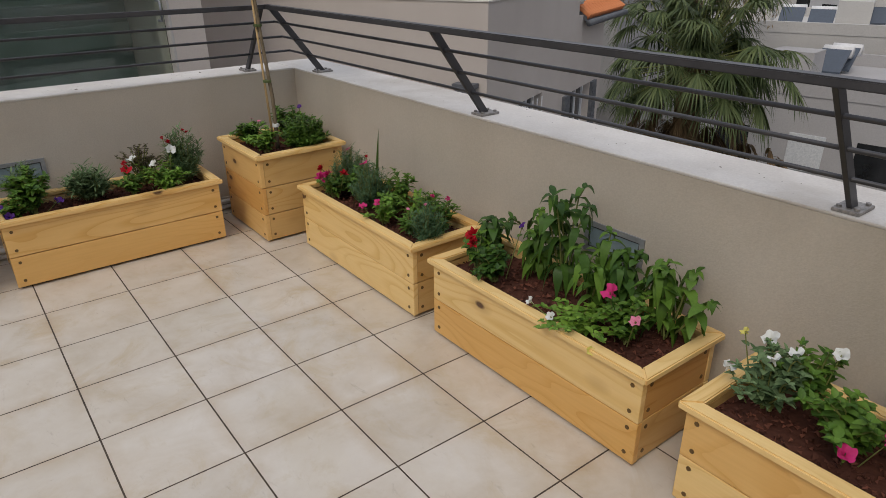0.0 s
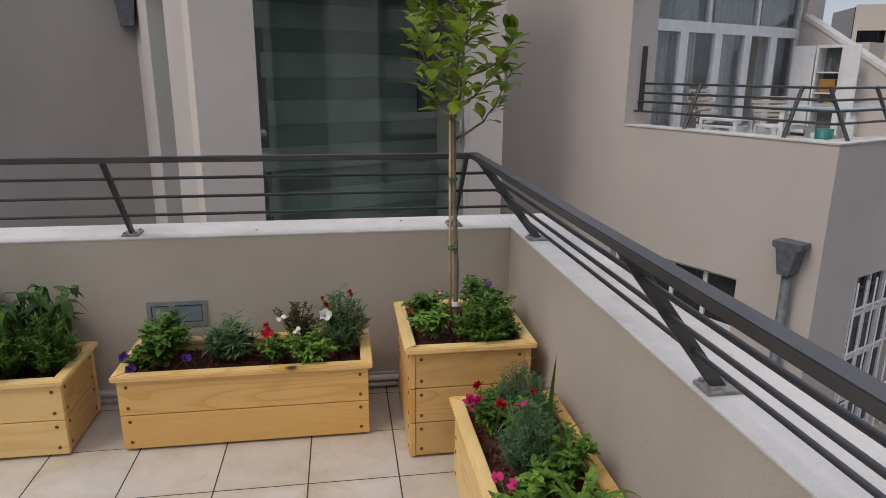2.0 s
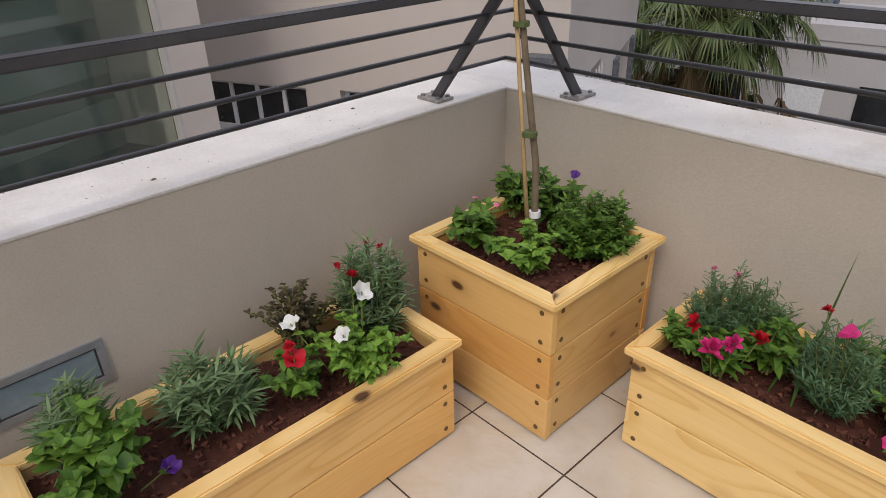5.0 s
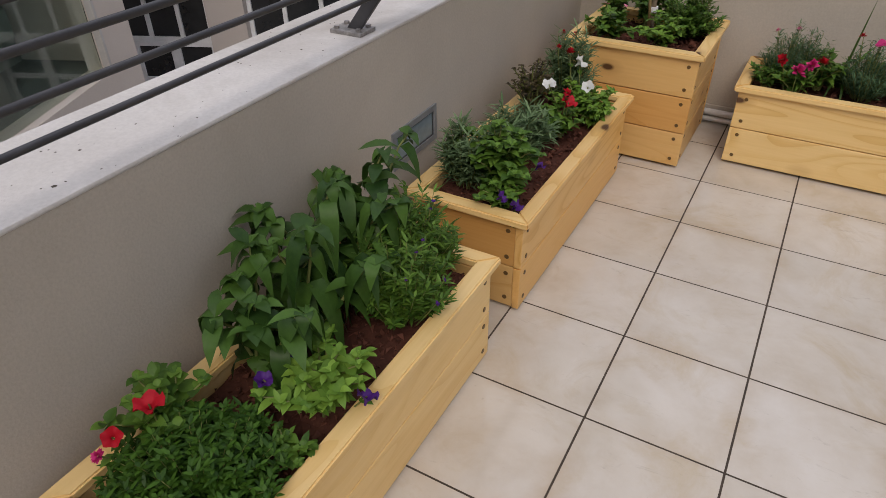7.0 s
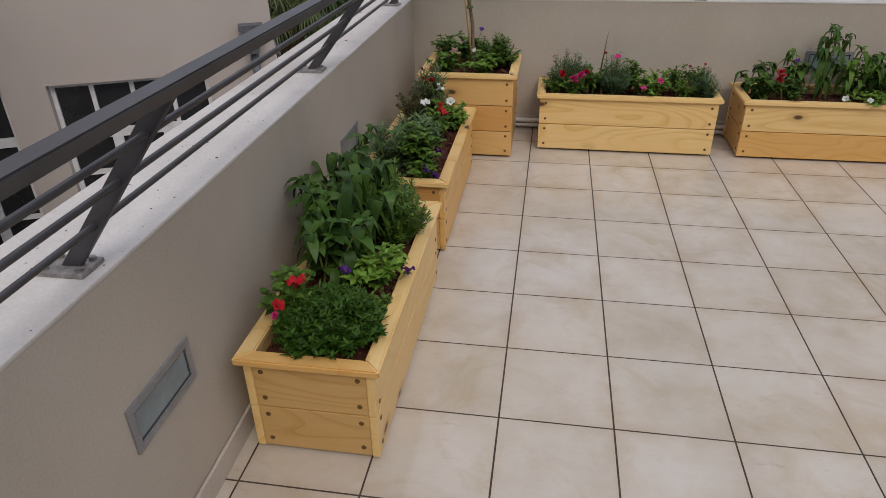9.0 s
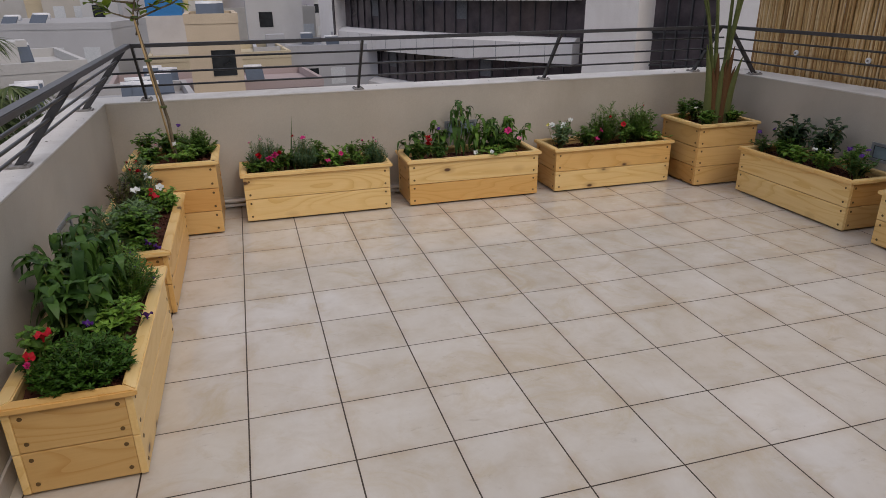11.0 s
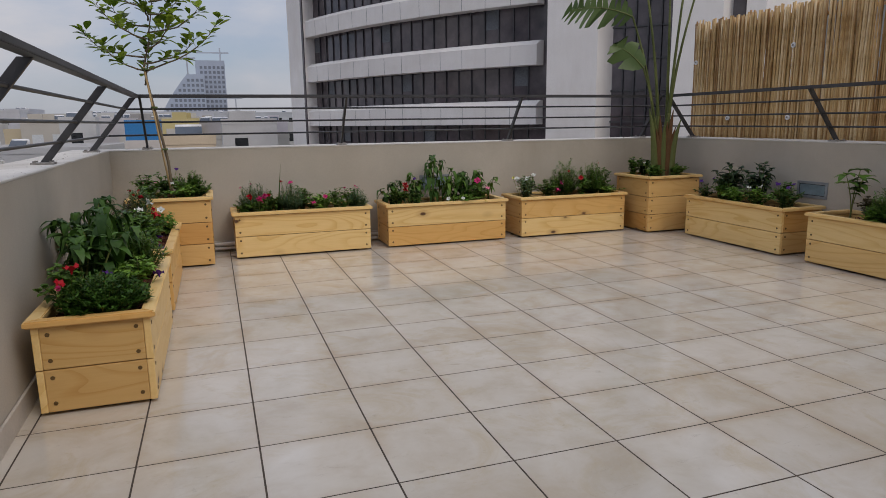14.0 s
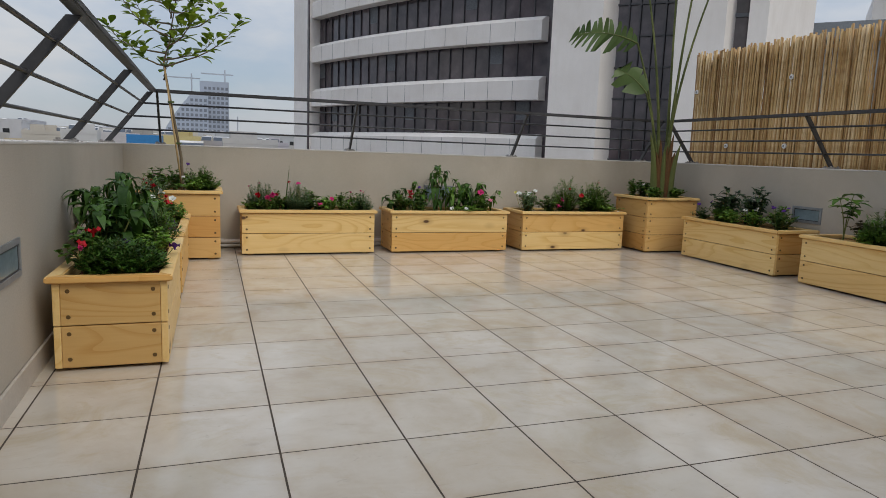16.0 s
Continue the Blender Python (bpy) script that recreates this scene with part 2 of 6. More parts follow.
def cane_material():
    """Dry cane: each one a tone of its own, streaked along its length, with darker blotches."""
    m, n, l, b = nodes_of("dry_bamboo")
    geo, info = n.new("ShaderNodeNewGeometry"), n.new("ShaderNodeObjectInfo")
    tc = n.new("ShaderNodeTexCoord").outputs["Object"]
    total = n.new("ShaderNodeMath")
    total.operation = "ADD"
    l.new(geo.outputs["Random Per Island"], total.inputs[0])
    l.new(info.outputs["Random"], total.inputs[1])
    wrap = n.new("ShaderNodeMath")
    wrap.operation = "FRACT"
    l.new(total.outputs[0], wrap.inputs[0])
    tones = ramp(n, ((0.0, (0.34, 0.185, 0.065)), (0.25, (0.52, 0.325, 0.135)), (0.62, (0.64, 0.44, 0.205)), (1.0, (0.78, 0.60, 0.36))))
    l.new(wrap.outputs[0], tones.inputs[0])
    long_way = n.new("ShaderNodeMapping")
    long_way.inputs["Scale"].default_value = (60, 60, 5)
    l.new(tc, long_way.inputs["Vector"])
    streaks, blot = noise_tex(n, l, long_way.outputs[0], 1.0, 4), noise_tex(n, l, tc, 9.0, 5, 0.65)
    k1 = ramp(n, ((0.30, (0.72, 0.66, 0.55)), (0.62, (1, 1, 1))))
    l.new(streaks.outputs["Fac"], k1.inputs[0])
    k2 = ramp(n, ((0.30, (0.62, 0.52, 0.40)), (0.50, (1, 1, 1))))
    l.new(blot.outputs["Fac"], k2.inputs[0])
    col = mixed(n, l, tones.outputs[0], k1.outputs[0], 1.0, "MULTIPLY")
    col = mixed(n, l, col, k2.outputs[0], 1.0, "MULTIPLY")
    l.new(col, b.inputs["Base Color"])
    b.inputs["Roughness"].default_value = 0.5
    bumped(n, l, b, streaks.outputs["Fac"], 0.2, 0.002)
    return m


def plain(name, c, rough=0.5, metal=0.0):
    return surface(name, tuple(k * 0.92 for k in c), tuple(min(1, k * 1.06) for k in c), rough, 9.0, 120.0, 0.05, metal)


def glass_material(name, tint, rough=0.02):
    m, n, l, b = nodes_of(name)
    b.inputs["Base Color"].default_value = (*tint, 1)
    b.inputs["Roughness"].default_value, b.inputs["Transmission Weight"].default_value, b.inputs["IOR"].default_value = rough, 1.0, 1.45
    return m


PINE = pine_material("varnished_pine", (0.86, 0.62, 0.285))
# Darker pine: the shade on the box ends is put into the colour.
PINE_SHADED = pine_material("shaded_pine_end", (0.65, 0.42, 0.17))
PINE_MID = pine_material("warm_pine_board", (0.76, 0.49, 0.20))
TILE = tile_material()
GROUT = surface("brown_grout", (0.045, 0.033, 0.024), (0.085, 0.062, 0.044), 0.9, 12)
STUCCO = surface("grey_beige_render", (0.47, 0.42, 0.35), (0.54, 0.49, 0.42), 0.85, 1.6, 160, 0.25, stain=(0.36, 0.315, 0.25), stain_amount=0.6, streak=0.05)
COPING = surface("white_painted_coping", (0.57, 0.54, 0.505), (0.68, 0.655, 0.62), 0.8, 3.5, 120, 0.3, stain=(0.36, 0.32, 0.27), stain_amount=0.65)
NEIGHBOUR = surface("neighbour_render", (0.69, 0.615, 0.545), (0.76, 0.685, 0.615), 0.88, 0.8, 120, 0.2, stain=(0.49, 0.43, 0.38), stain_amount=0.35, streak=0.015)
TERRACE_WALL = surface("terrace_house_render", (0.525, 0.47, 0.43), (0.585, 0.53, 0.485), 0.88, 0.8, 120, 0.2, stain=(0.45, 0.40, 0.355), stain_amount=0.4, streak=0.03)
WING_WALL = surface("wing_render", (0.355, 0.32, 0.29), (0.42, 0.38, 0.345), 0.88, 0.8, 120, 0.2, stain=(0.36, 0.32, 0.29), stain_amount=0.4, streak=0.03)
WHITE_WALL = surface("pale_render", (0.55, 0.515, 0.485), (0.62, 0.585, 0.555), 0.88, 0.9, 110, 0.2)
STEEL = surface("dark_grey_paint", (0.050, 0.050, 0.055), (0.075, 0.075, 0.08), 0.42, 7, 90, 0.06, 0.3)
GALV = surface("worn_metal_foot", (0.20, 0.19, 0.18), (0.42, 0.40, 0.38), 0.6, 40, 160, 0.3, 0.5)
LIGHT_FRAME = surface("dull_aluminium", (0.26, 0.28, 0.30), (0.36, 0.38, 0.40), 0.5, 14, 120, 0.15, 0.4)
LIGHT_GLASS = surface("grey_blue_lamp_glass", (0.16, 0.22, 0.25), (0.26, 0.34, 0.37), 0.18, 9, 60, 0.05)
PVC = plain("white_plastic", (0.78, 0.78, 0.78), 0.4)
SCREW = plain("brass_screw", (0.16, 0.095, 0.035), 0.5, 0.4)
MULCH = leaf_material("red_brown_mulch", (0.035, 0.013, 0.009), (0.19, 0.070, 0.046), 0.9, 0.0)
SKIRT = surface("tile_skirting", (0.50, 0.45, 0.39), (0.58, 0.53, 0.47), 0.4, 7, 90, 0.05)
HOPPER = surface("grey_zinc", (0.10, 0.11, 0.125), (0.17, 0.18, 0.195), 0.6, 12, 120, 0.1, 0.3)
WINDOW_WHITE = plain("white_frame_paint", (0.80, 0.81, 0.82), 0.4)
DARK_GLASS = surface("dark_window_glass", (0.012, 0.014, 0.016), (0.03, 0.033, 0.036), 0.08, 2.0, 30, 0.0, 0, 0.6)
GREEN_GLASS = glass_material("greenish_glass", (0.76, 0.87, 0.83))
CLEAR_GLASS = glass_material("clear_glass", (0.9, 0.94, 0.95))
CURTAIN = surface("white_curtain", (0.55, 0.58, 0.60), (0.72, 0.74, 0.75), 0.9, 20, 100, 0.1)
# Indoor dimness as a dark base colour: rooms, cabinet back, tower core.
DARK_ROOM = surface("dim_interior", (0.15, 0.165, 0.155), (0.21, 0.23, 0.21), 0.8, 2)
# Lightened to stand in for sky reflected in the glass front.
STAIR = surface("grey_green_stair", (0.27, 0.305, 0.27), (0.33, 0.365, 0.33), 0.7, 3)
TERRACOTTA = surface("orange_roof_tile", (0.52, 0.15, 0.05), (0.68, 0.24, 0.09), 0.8, 8, 90, 0.2)
BAMBOO = cane_material()
OFFICE_PANEL = surface("office_stone_panel", (0.79, 0.75, 0.72), (0.86, 0.825, 0.80), 0.8, 0.35, 30, 0.05, stain=(0.62, 0.57, 0.53), stain_amount=0.5, streak=0.04)
OFFICE_GLASS = surface("office_dark_glass", (0.035, 0.030, 0.036), (0.12, 0.095, 0.105), 0.12, 0.6, 8, 0.0, 0, 0.6)
ASPHALT = surface("street_and_lots", (0.05, 0.05, 0.05), (0.16, 0.15, 0.14), 0.9, 0.05, 2, 0.1)


# ---- building blocks ----
def mesh_object(name, bm, mat, smooth=False):
    me = bpy.data.meshes.new(name)
    bm.normal_update()
    bm.to_mesh(me)
    bm.free()
    for k in (mat if isinstance(mat, (list, tuple)) else [mat]):
        me.materials.append(k)
    if smooth:
        for p in me.polygons:
            p.use_smooth = True
    return new(name, me)


def part(name, bm, mat, parent, label="", smooth=False):
    ob = mesh_object(name, bm, mat, smooth)
    ob.parent = parent
    return tagged(ob, label)


def raw_part(name, verts, faces, mat, parent, label="", smooth=False):
    me = bpy.data.meshes.new(name)
    me.from_pydata(verts, [], faces)
    me.materials.append(mat)
    if smooth:
        for p in me.polygons:
            p.use_smooth = True
    ob = new(name, me)
    ob.parent = parent
    return tagged(ob, label)


def piece(name, me, parent, m):
    ob = new(name, me)
    ob.parent = parent
    ob.matrix_basis = m
    return ob


def thing(name, m, label, category, group="", kind=""):
    ob = new(name)
    ob.empty_display_size = 0.1
    ob.matrix_basis = m
    return tagged(ob, label, category, group, kind)


def box(bm, x0, y0, z0, x1, y1, z1, bevel=0.0):
    r = bmesh.ops.create_cube(bm, size=1.0, matrix=Matrix.LocRotScale(((x0 + x1) / 2, (y0 + y1) / 2, (z0 + z1) / 2), None, (abs(x1 - x0), abs(y1 - y0), abs(z1 - z0))))
    if bevel:
        edges = {e for v in r["verts"] for e in v.link_edges}
        bmesh.ops.bevel(bm, geom=list(edges), offset=bevel, segments=2, profile=0.6, affect="EDGES")
    return bm


def block(x0, y0, z0, x1, y1, z1, bevel=0.0):
    return box(bmesh.new(), x0, y0, z0, x1, y1, z1, bevel)


def tube(bm, a, b, r0, r1=None, sides=10):
    """A round bar from a to b."""
    a, b = Vector(a), Vector(b)
    q = (b - a).to_track_quat("Z", "Y")
    m = Matrix.LocRotScale((a + b) / 2, q, None)
    bmesh.ops.create_cone(bm, cap_ends=True, segments=sides, radius1=r0, radius2=r0 if r1 is None else r1, depth=(b - a).length, matrix=m)
    return bm


def prism(bm, outline, axis, lo, hi):
    """An outline of 2D points pushed out along an axis (0, 1 or 2) from lo to hi."""
    def at(p, h):
        c = list(p)
        c.insert(axis, h)
        return c
    a = [bm.verts.new(at(p, lo)) for p in outline]
    b = [bm.verts.new(at(p, hi)) for p in outline]
    k = len(outline)
    bm.faces.new(a[::-1])
    bm.faces.new(b)
    for i in range(k):
        bm.faces.new((a[i], a[(i + 1) % k], b[(i + 1) % k], b[i]))
    bmesh.ops.recalc_face_normals(bm, faces=bm.faces)
    return bm


def wall_with_holes(bm, axis, at0, at1, u0, u1, z0, z1, holes):
    """A wall slab, thick from at0 to at1 along axis (0: x, 1: y), with openings (u0, u1, z0, z1)."""
    us = sorted({u0, u1, *(h[0] for h in holes), *(h[1] for h in holes)})
    for a, b in zip(us, us[1:]):
        if a < u0 or b > u1:
            continue
        spans = sorted((h[2], h[3]) for h in holes if h[0] <= a + 1e-6 and h[1] >= b - 1e-6)
        low = z0
        for lo, hi in [*spans, (z1, z1)]:
            if lo > low + 1e-6:
                if axis == 0:
                    box(bm, at0, a, low, at1, b, lo)
                else:
                    box(bm, a, at0, low, b, at1, lo)
            low = max(low, hi)
    bmesh.ops.remove_doubles(bm, verts=bm.verts, dist=1e-5)
    return bm


def ring(axis, at0, at1, u0, u1, z0, z1, bar):
    """A rectangular frame as one closed mesh, thick from at0 to at1 along axis (0: x, 1: y)."""
    bm = bmesh.new()
    def put(a, u, z):
        return bm.verts.new((a, u, z) if axis == 0 else (u, a, z))
    outer, inner = ((u0, z0), (u1, z0), (u1, z1), (u0, z1)), ((u0 + bar, z0 + bar), (u1 - bar, z0 + bar), (u1 - bar, z1 - bar), (u0 + bar, z1 - bar))
    o = [[put(a, *p) for p in outer] for a in (at0, at1)]
    n = [[put(a, *p) for p in inner] for a in (at0, at1)]
    for k in range(4):
        j = (k + 1) % 4
        for q in ((o[0][k], o[0][j], n[0][j], n[0][k]), (o[1][k], n[1][k], n[1][j], o[1][j]), (o[0][k], o[1][k], o[1][j], o[0][j]), (n[0][k], n[0][j], n[1][j], n[1][k])):
            bm.faces.new(q)
    bmesh.ops.recalc_face_normals(bm, faces=bm.faces)
    return bm


# ---- the terrace: plan in metres ----
XL, XR, YF, YB = -0.743, 3.88, 0.585, -5.75
THICK, TOP, TILE_W = 0.26, 0.75, 0.33
GROUND = -11.0

floor = tagged(mesh_object("floor", block(XL - THICK, YB - 0.2, -0.30, XR + THICK, YF + THICK, -0.0006), GROUT), "beige square floor tiles with thin dark grout lines", "floor", kind="structure")


def parapet(name, x0, y0, x1, y1, holes, axis):
    bm = bmesh.new()
    if axis == 0:
        wall_with_holes(bm, 0, x0, x1, y0, y1, GROUND, TOP - 0.004, [])
    else:
        wall_with_holes(bm, 1, y0, y1, x0, x1, GROUND, TOP - 0.004, [])
    ob = tagged(mesh_object(name, bm, STUCCO), "grey-beige rendered terrace parapet wall with a white coping", "wall", kind="structure")
    return ob


wall_left = parapet("wall_west", XL - THICK, YB, XL, YF + THICK, [], 0)
wall_far = parapet("wall_north", XL, YF, XR, YF + THICK, [], 1)
wall_right = parapet("wall_east", XR, YB, XR + THICK, YF + THICK, [], 0)
part("coping", block(XL - THICK - 0.012, YB, TOP - 0.004, XL + 0.002, YF - 0.002, TOP + 0.006, 0.004), COPING, wall_left, "white painted coping")
part("coping", block(XL - THICK - 0.012, YF - 0.002, TOP - 0.004, XR + THICK + 0.012, YF + THICK + 0.012, TOP + 0.006, 0.004), COPING, wall_far, "white painted coping")
part("coping", block(XR - 0.002, YB, TOP - 0.004, XR + THICK + 0.012, YF - 0.002, TOP + 0.006, 0.004), COPING, wall_right, "white painted coping")
# Added wall out of view; its place and height shade the south end.
wall_back = tagged(mesh_object("wall_south", block(XL - THICK, YB - 0.25, GROUND, XR + THICK, YB, 3.0), STUCCO), "unseen plain rendered wall, added to close and shade the terrace", "wall", kind="structure")

skirts = []
for nm, b4 in (("baseboard", (XL + 0.002, YB, 0.0, XL + 0.012, YF - 0.002, 0.075)), ("baseboard", (XL + 0.012, YF - 0.012, 0.0, XR - 0.012, YF - 0.002, 0.075)), ("baseboard", (XR - 0.012, YB, 0.0, XR - 0.002, YF - 0.002, 0.075))):
    skirts.append(mesh_object(nm, block(*b4, 0.003), SKIRT))
    tagged(skirts[-1], "low beige tile skirting along the parapet", "skirting", kind="structure")

# the west and north walls stand a little askew to the tile lines
ASKEW_W = Matrix.Translation((XL, YF, 0)) @ pose(0, 0, 0, 0, 0, 0.7) @ Matrix.Translation((-XL, -YF, 0))
ASKEW_N = Matrix.Translation((XL, YF, 0)) @ pose(0, 0, 0, 0, 0, 0.5) @ Matrix.Translation((-XL, -YF, 0))
wall_left.matrix_basis = ASKEW_W
wall_far.matrix_basis = ASKEW_N
skirts[0].matrix_basis = ASKEW_W
skirts[1].matrix_basis = ASKEW_N

# drain pipe that runs along the foot of two walls
pipe = bmesh.new()
tube(pipe, (XL + 0.035, -1.6, 0.055), (XL + 0.035, YF - 0.035, 0.055), 0.014)
tube(pipe, (XL + 0.035, YF - 0.035, 0.055), (1.3, YF - 0.035, 0.055), 0.014)
tube(pipe, (XL + 0.034, -1.6, 0.023), (XL + 0.034, YF - 0.034, 0.023), 0.011)
tube(pipe, (XL + 0.034, YF - 0.034, 0.023), (1.3, YF - 0.034, 0.023), 0.011)
tagged(mesh_object("water_pipe", pipe, PVC, True), "two white plastic water pipes along the foot of the wall", "pipe")


# ---- railing ----
LEAN, LEAN_FAR = 0.285, 0.275
BARS = (0.855, 0.943, 1.030)
TOP_RAIL = 1.112
XLB, YFB, XRB = XL - 0.075, YF + 0.06, XR + 0.06


def inward(z):
    return LEAN * (z - TOP) / (1.10 - TOP)


def inward_far(z):
    return LEAN_FAR * (z - TOP) / (1.10 - TOP)


def foot_plate():
    bm = block(-0.042, -0.034, TOP + 0.006, 0.052, 0.034, TOP + 0.016, 0.002)
    for sx in (-0.028, 0.038):
        for sy in (-0.022, 0.022):
            tube(bm, (sx, sy, TOP + 0.014), (sx, sy, TOP + 0.023), 0.007, sides=6)
    return bm


def rail_side(post_me, posts, turn_of, bar_at, askew=Matrix.Identity(4)):
    root = thing("railing", askew, "dark grey steel railing leaning inwards over the parapet", "railing")
    foot_me = foot_mesh
    for p in posts:
        m = turn_of(p)
        piece("post", post_me, root, m)
        tagged(piece("foot_plate", foot_me, root, m), "worn grey steel foot plate")
    for z in BARS:
        a, b = bar_at(z)
        part("bar", tube(bmesh.new(), a, b, 0.0065, sides=10), STEEL, root, smooth=True)
    a, b = bar_at(TOP_RAIL)
    a, b = Vector(a), Vector(b)
    along = (b - a).normalized()
    side = along.cross(Vector((0, 0, 1)))
    bm = bmesh.new()
    q = Matrix((along, side, (0, 0, 1))).transposed().to_4x4()
    bmesh.ops.create_cube(bm, size=1, matrix=Matrix.Translation((a + b) / 2) @ q @ Matrix.Diagonal(((b - a).length + 0.036, 0.040, 0.022, 1)))
    bmesh.ops.bevel(bm, geom=bm.edges[:], offset=0.003, segments=2, affect="EDGES")
    part("top_rail", bm, STEEL, root)
    return root


def bare_mesh(name, bm, mat):
    me = bpy.data.meshes.new(name)
    bm.normal_update()
    bm.to_mesh(me)
    bm.free()
    me.materials.append(mat)
    return me


def post_of(lean):
    """A flat-bar post that leans in over the floor, towards its own +x."""
    bm = prism(bmesh.new(), [(-0.008, TOP + 0.016), (0.032, TOP + 0.016), (lean + 0.014, TOP_RAIL - 0.010), (lean - 0.026, TOP_RAIL - 0.010)], 1, -0.007, 0.007)
    bmesh.ops.bevel(bm, geom=bm.edges[:], offset=0.0015, segments=1, affect="EDGES")
    return bare_mesh("post", bm, STEEL)


side_post, far_post = post_of(LEAN), post_of(LEAN_FAR)
foot_mesh = bare_mesh("foot_plate", foot_plate(), GALV)

rail_side(side_post, (0.33, -1.07, -2.49, -3.90, -5.31), lambda p: pose(XLB, p, 0), lambda z: ((XLB + inward(z), YB, z), (XLB + inward(z), YFB - inward_far(z), z)), ASKEW_W)
rail_side(far_post, (-0.50, 0.88, 2.30, 3.63), lambda p: pose(p, YFB, 0, 0, 0, -90), lambda z: ((XLB + inward(z), YFB - inward_far(z), z), (XRB - inward(z), YFB - inward_far(z), z)), ASKEW_N)
rail_side(side_post, (0.33, -1.10, -2.52, -3.94, -5.36), lambda p: pose(XRB, p, 0, 0, 0, 180), lambda z: ((XRB - inward(z), YFB - inward_far(z), z), (XRB - inward(z), YB, z)))


# ---- wall lights ----
def wall_light(m):
    root = thing("wall_light", m, "recessed brick light with a dull metal frame and grey glass", "wall light", "lights in the parapet")
    w, h = 0.125, 0.058
    bm = ring(1, -0.006, 0.004, -w, w, -h, h, 0.018)
    part("frame", bm, LIGHT_FRAME, root)
    part("glass", block(-w + 0.018, -0.0015, -h + 0.018, w - 0.018, 0.003, h - 0.018, 0.001), LIGHT_GLASS, root)
    part("gasket", ring(1, -0.003, 0.0036, -w + 0.018, w - 0.018, -h + 0.018, h - 0.018, 0.0045), STEEL, root, "dark seal round the glass")
    return root


light = wall_light(ASKEW_W @ pose(XL, -2.435, 0.412, 0, 0, 90))
copy_thing(light, ASKEW_W @ pose(XL, -0.905, 0.41, 0, 0, 90))
copy_thing(light, ASKEW_N @ pose(1.62, YF, 0.44))
copy_thing(light, pose(XR, -0.99, 0.42, 0, 0, -90))


# ---- grit on the copings ----
def grit(parent, x0, y0, x1, y1, z, count, seed):
    rnd = random.Random(seed)
    v, f = [], []
    for k in range(count):
        s = rnd.uniform(0.001, 0.0038) if rnd.random() < 0.95 else rnd.uniform(0.006, 0.011)
        c = Vector((rnd.uniform(x0, x1), rnd.uniform(y0, y1), z))
        turn, i = rnd.uniform(0, 6.28), len(v)
        for a in range(5):
            r = s * rnd.uniform(0.5, 1.0)
            v.append((c.x + r * math.cos(turn + a * 1.2566), c.y + r * math.sin(turn + a * 1.2566), z))
        v.append((c.x, c.y, z + s * 0.35))
        f.extend((i + a, i + (a + 1) % 5, i + 5) for a in range(5))
    tagged(raw_part("grit", v, f, BARK_GRIT, parent, "dark specks of soil and flaked paint"), kind="stuff")


BARK_GRIT = plain("dark_grit", (0.09, 0.075, 0.06), 0.9)
grit(wall_left, XL - THICK, -5.0, XL, 0.3, TOP + 0.006, 300, 5)
grit(wall_far, XL, YF + 0.01, XR, YF + THICK, TOP + 0.006, 90, 6)

# ---- planter boxes ----
def plank_mesh(name, length, height, thick, mat, bevel=0.003):
    return bare_mesh(name, block(-length / 2, -thick / 2, 0, length / 2, thick / 2, height, bevel), mat)


def screw_mesh():
    bm = bmesh.new()
    bmesh.ops.create_cone(bm, cap_ends=True, segments=8, radius1=0.0075, radius2=0.0066, depth=0.002, matrix=pose(0, -0.0008, 0, 90))
    return bare_mesh("screw", bm, SCREW)


SCREW_ME = screw_mesh()


def rim_board(length, width, thick):
    """A mitred board; its outer edge lies at y = 0 and it reaches in to y = width."""
    bm = prism(bmesh.new(), [(-length / 2, 0), (length / 2, 0), (length / 2 - width, width), (-length / 2 + width, width)], 2, 0, thick)
    bmesh.ops.bevel(bm, geom=bm.edges[:], offset=0.004, segments=2, affect="EDGES")
    return bare_mesh("rim_board", bm, PINE)


def mulch_part(w, d, z, parent, seed):
    rnd = random.Random(seed)
    bm = bmesh.new()
    nx, ny = max(8, int(w / 0.03)), max(8, int(d / 0.03))
    grid = [[bm.verts.new((-w / 2 + w * i / nx, -d / 2 + d * j / ny, z + 0.012 * noise.noise((i * 0.35, j * 0.35, seed)) + rnd.uniform(-0.004, 0.004))) for j in range(ny + 1)] for i in range(nx + 1)]
    for i in range(nx):
        for j in range(ny):
            bm.faces.new((grid[i][j], grid[i + 1][j], grid[i + 1][j + 1], grid[i][j + 1]))
    for _ in range(int(w * d * 4200)):
        x, y, s = rnd.uniform(-w / 2 + 0.01, w / 2 - 0.01), rnd.uniform(-d / 2 + 0.01, d / 2 - 0.01), rnd.uniform(0.005, 0.012)
        c = Vector((x, y, z + 0.006 + rnd.uniform(-0.004, 0.006)))
        a = [Vector((rnd.uniform(-1, 1), rnd.uniform(-1, 1), rnd.uniform(-0.5, 0.7))).normalized() * s for _ in range(4)]
        v = [bm.verts.new(c + k) for k in a]
        for f in ((0, 1, 2), (0, 2, 3), (0, 3, 1), (1, 3, 2)):
            bm.faces.new([v[k] for k in f])
    return part("mulch", bm, MULCH, parent, "loose red-brown crushed mulch")


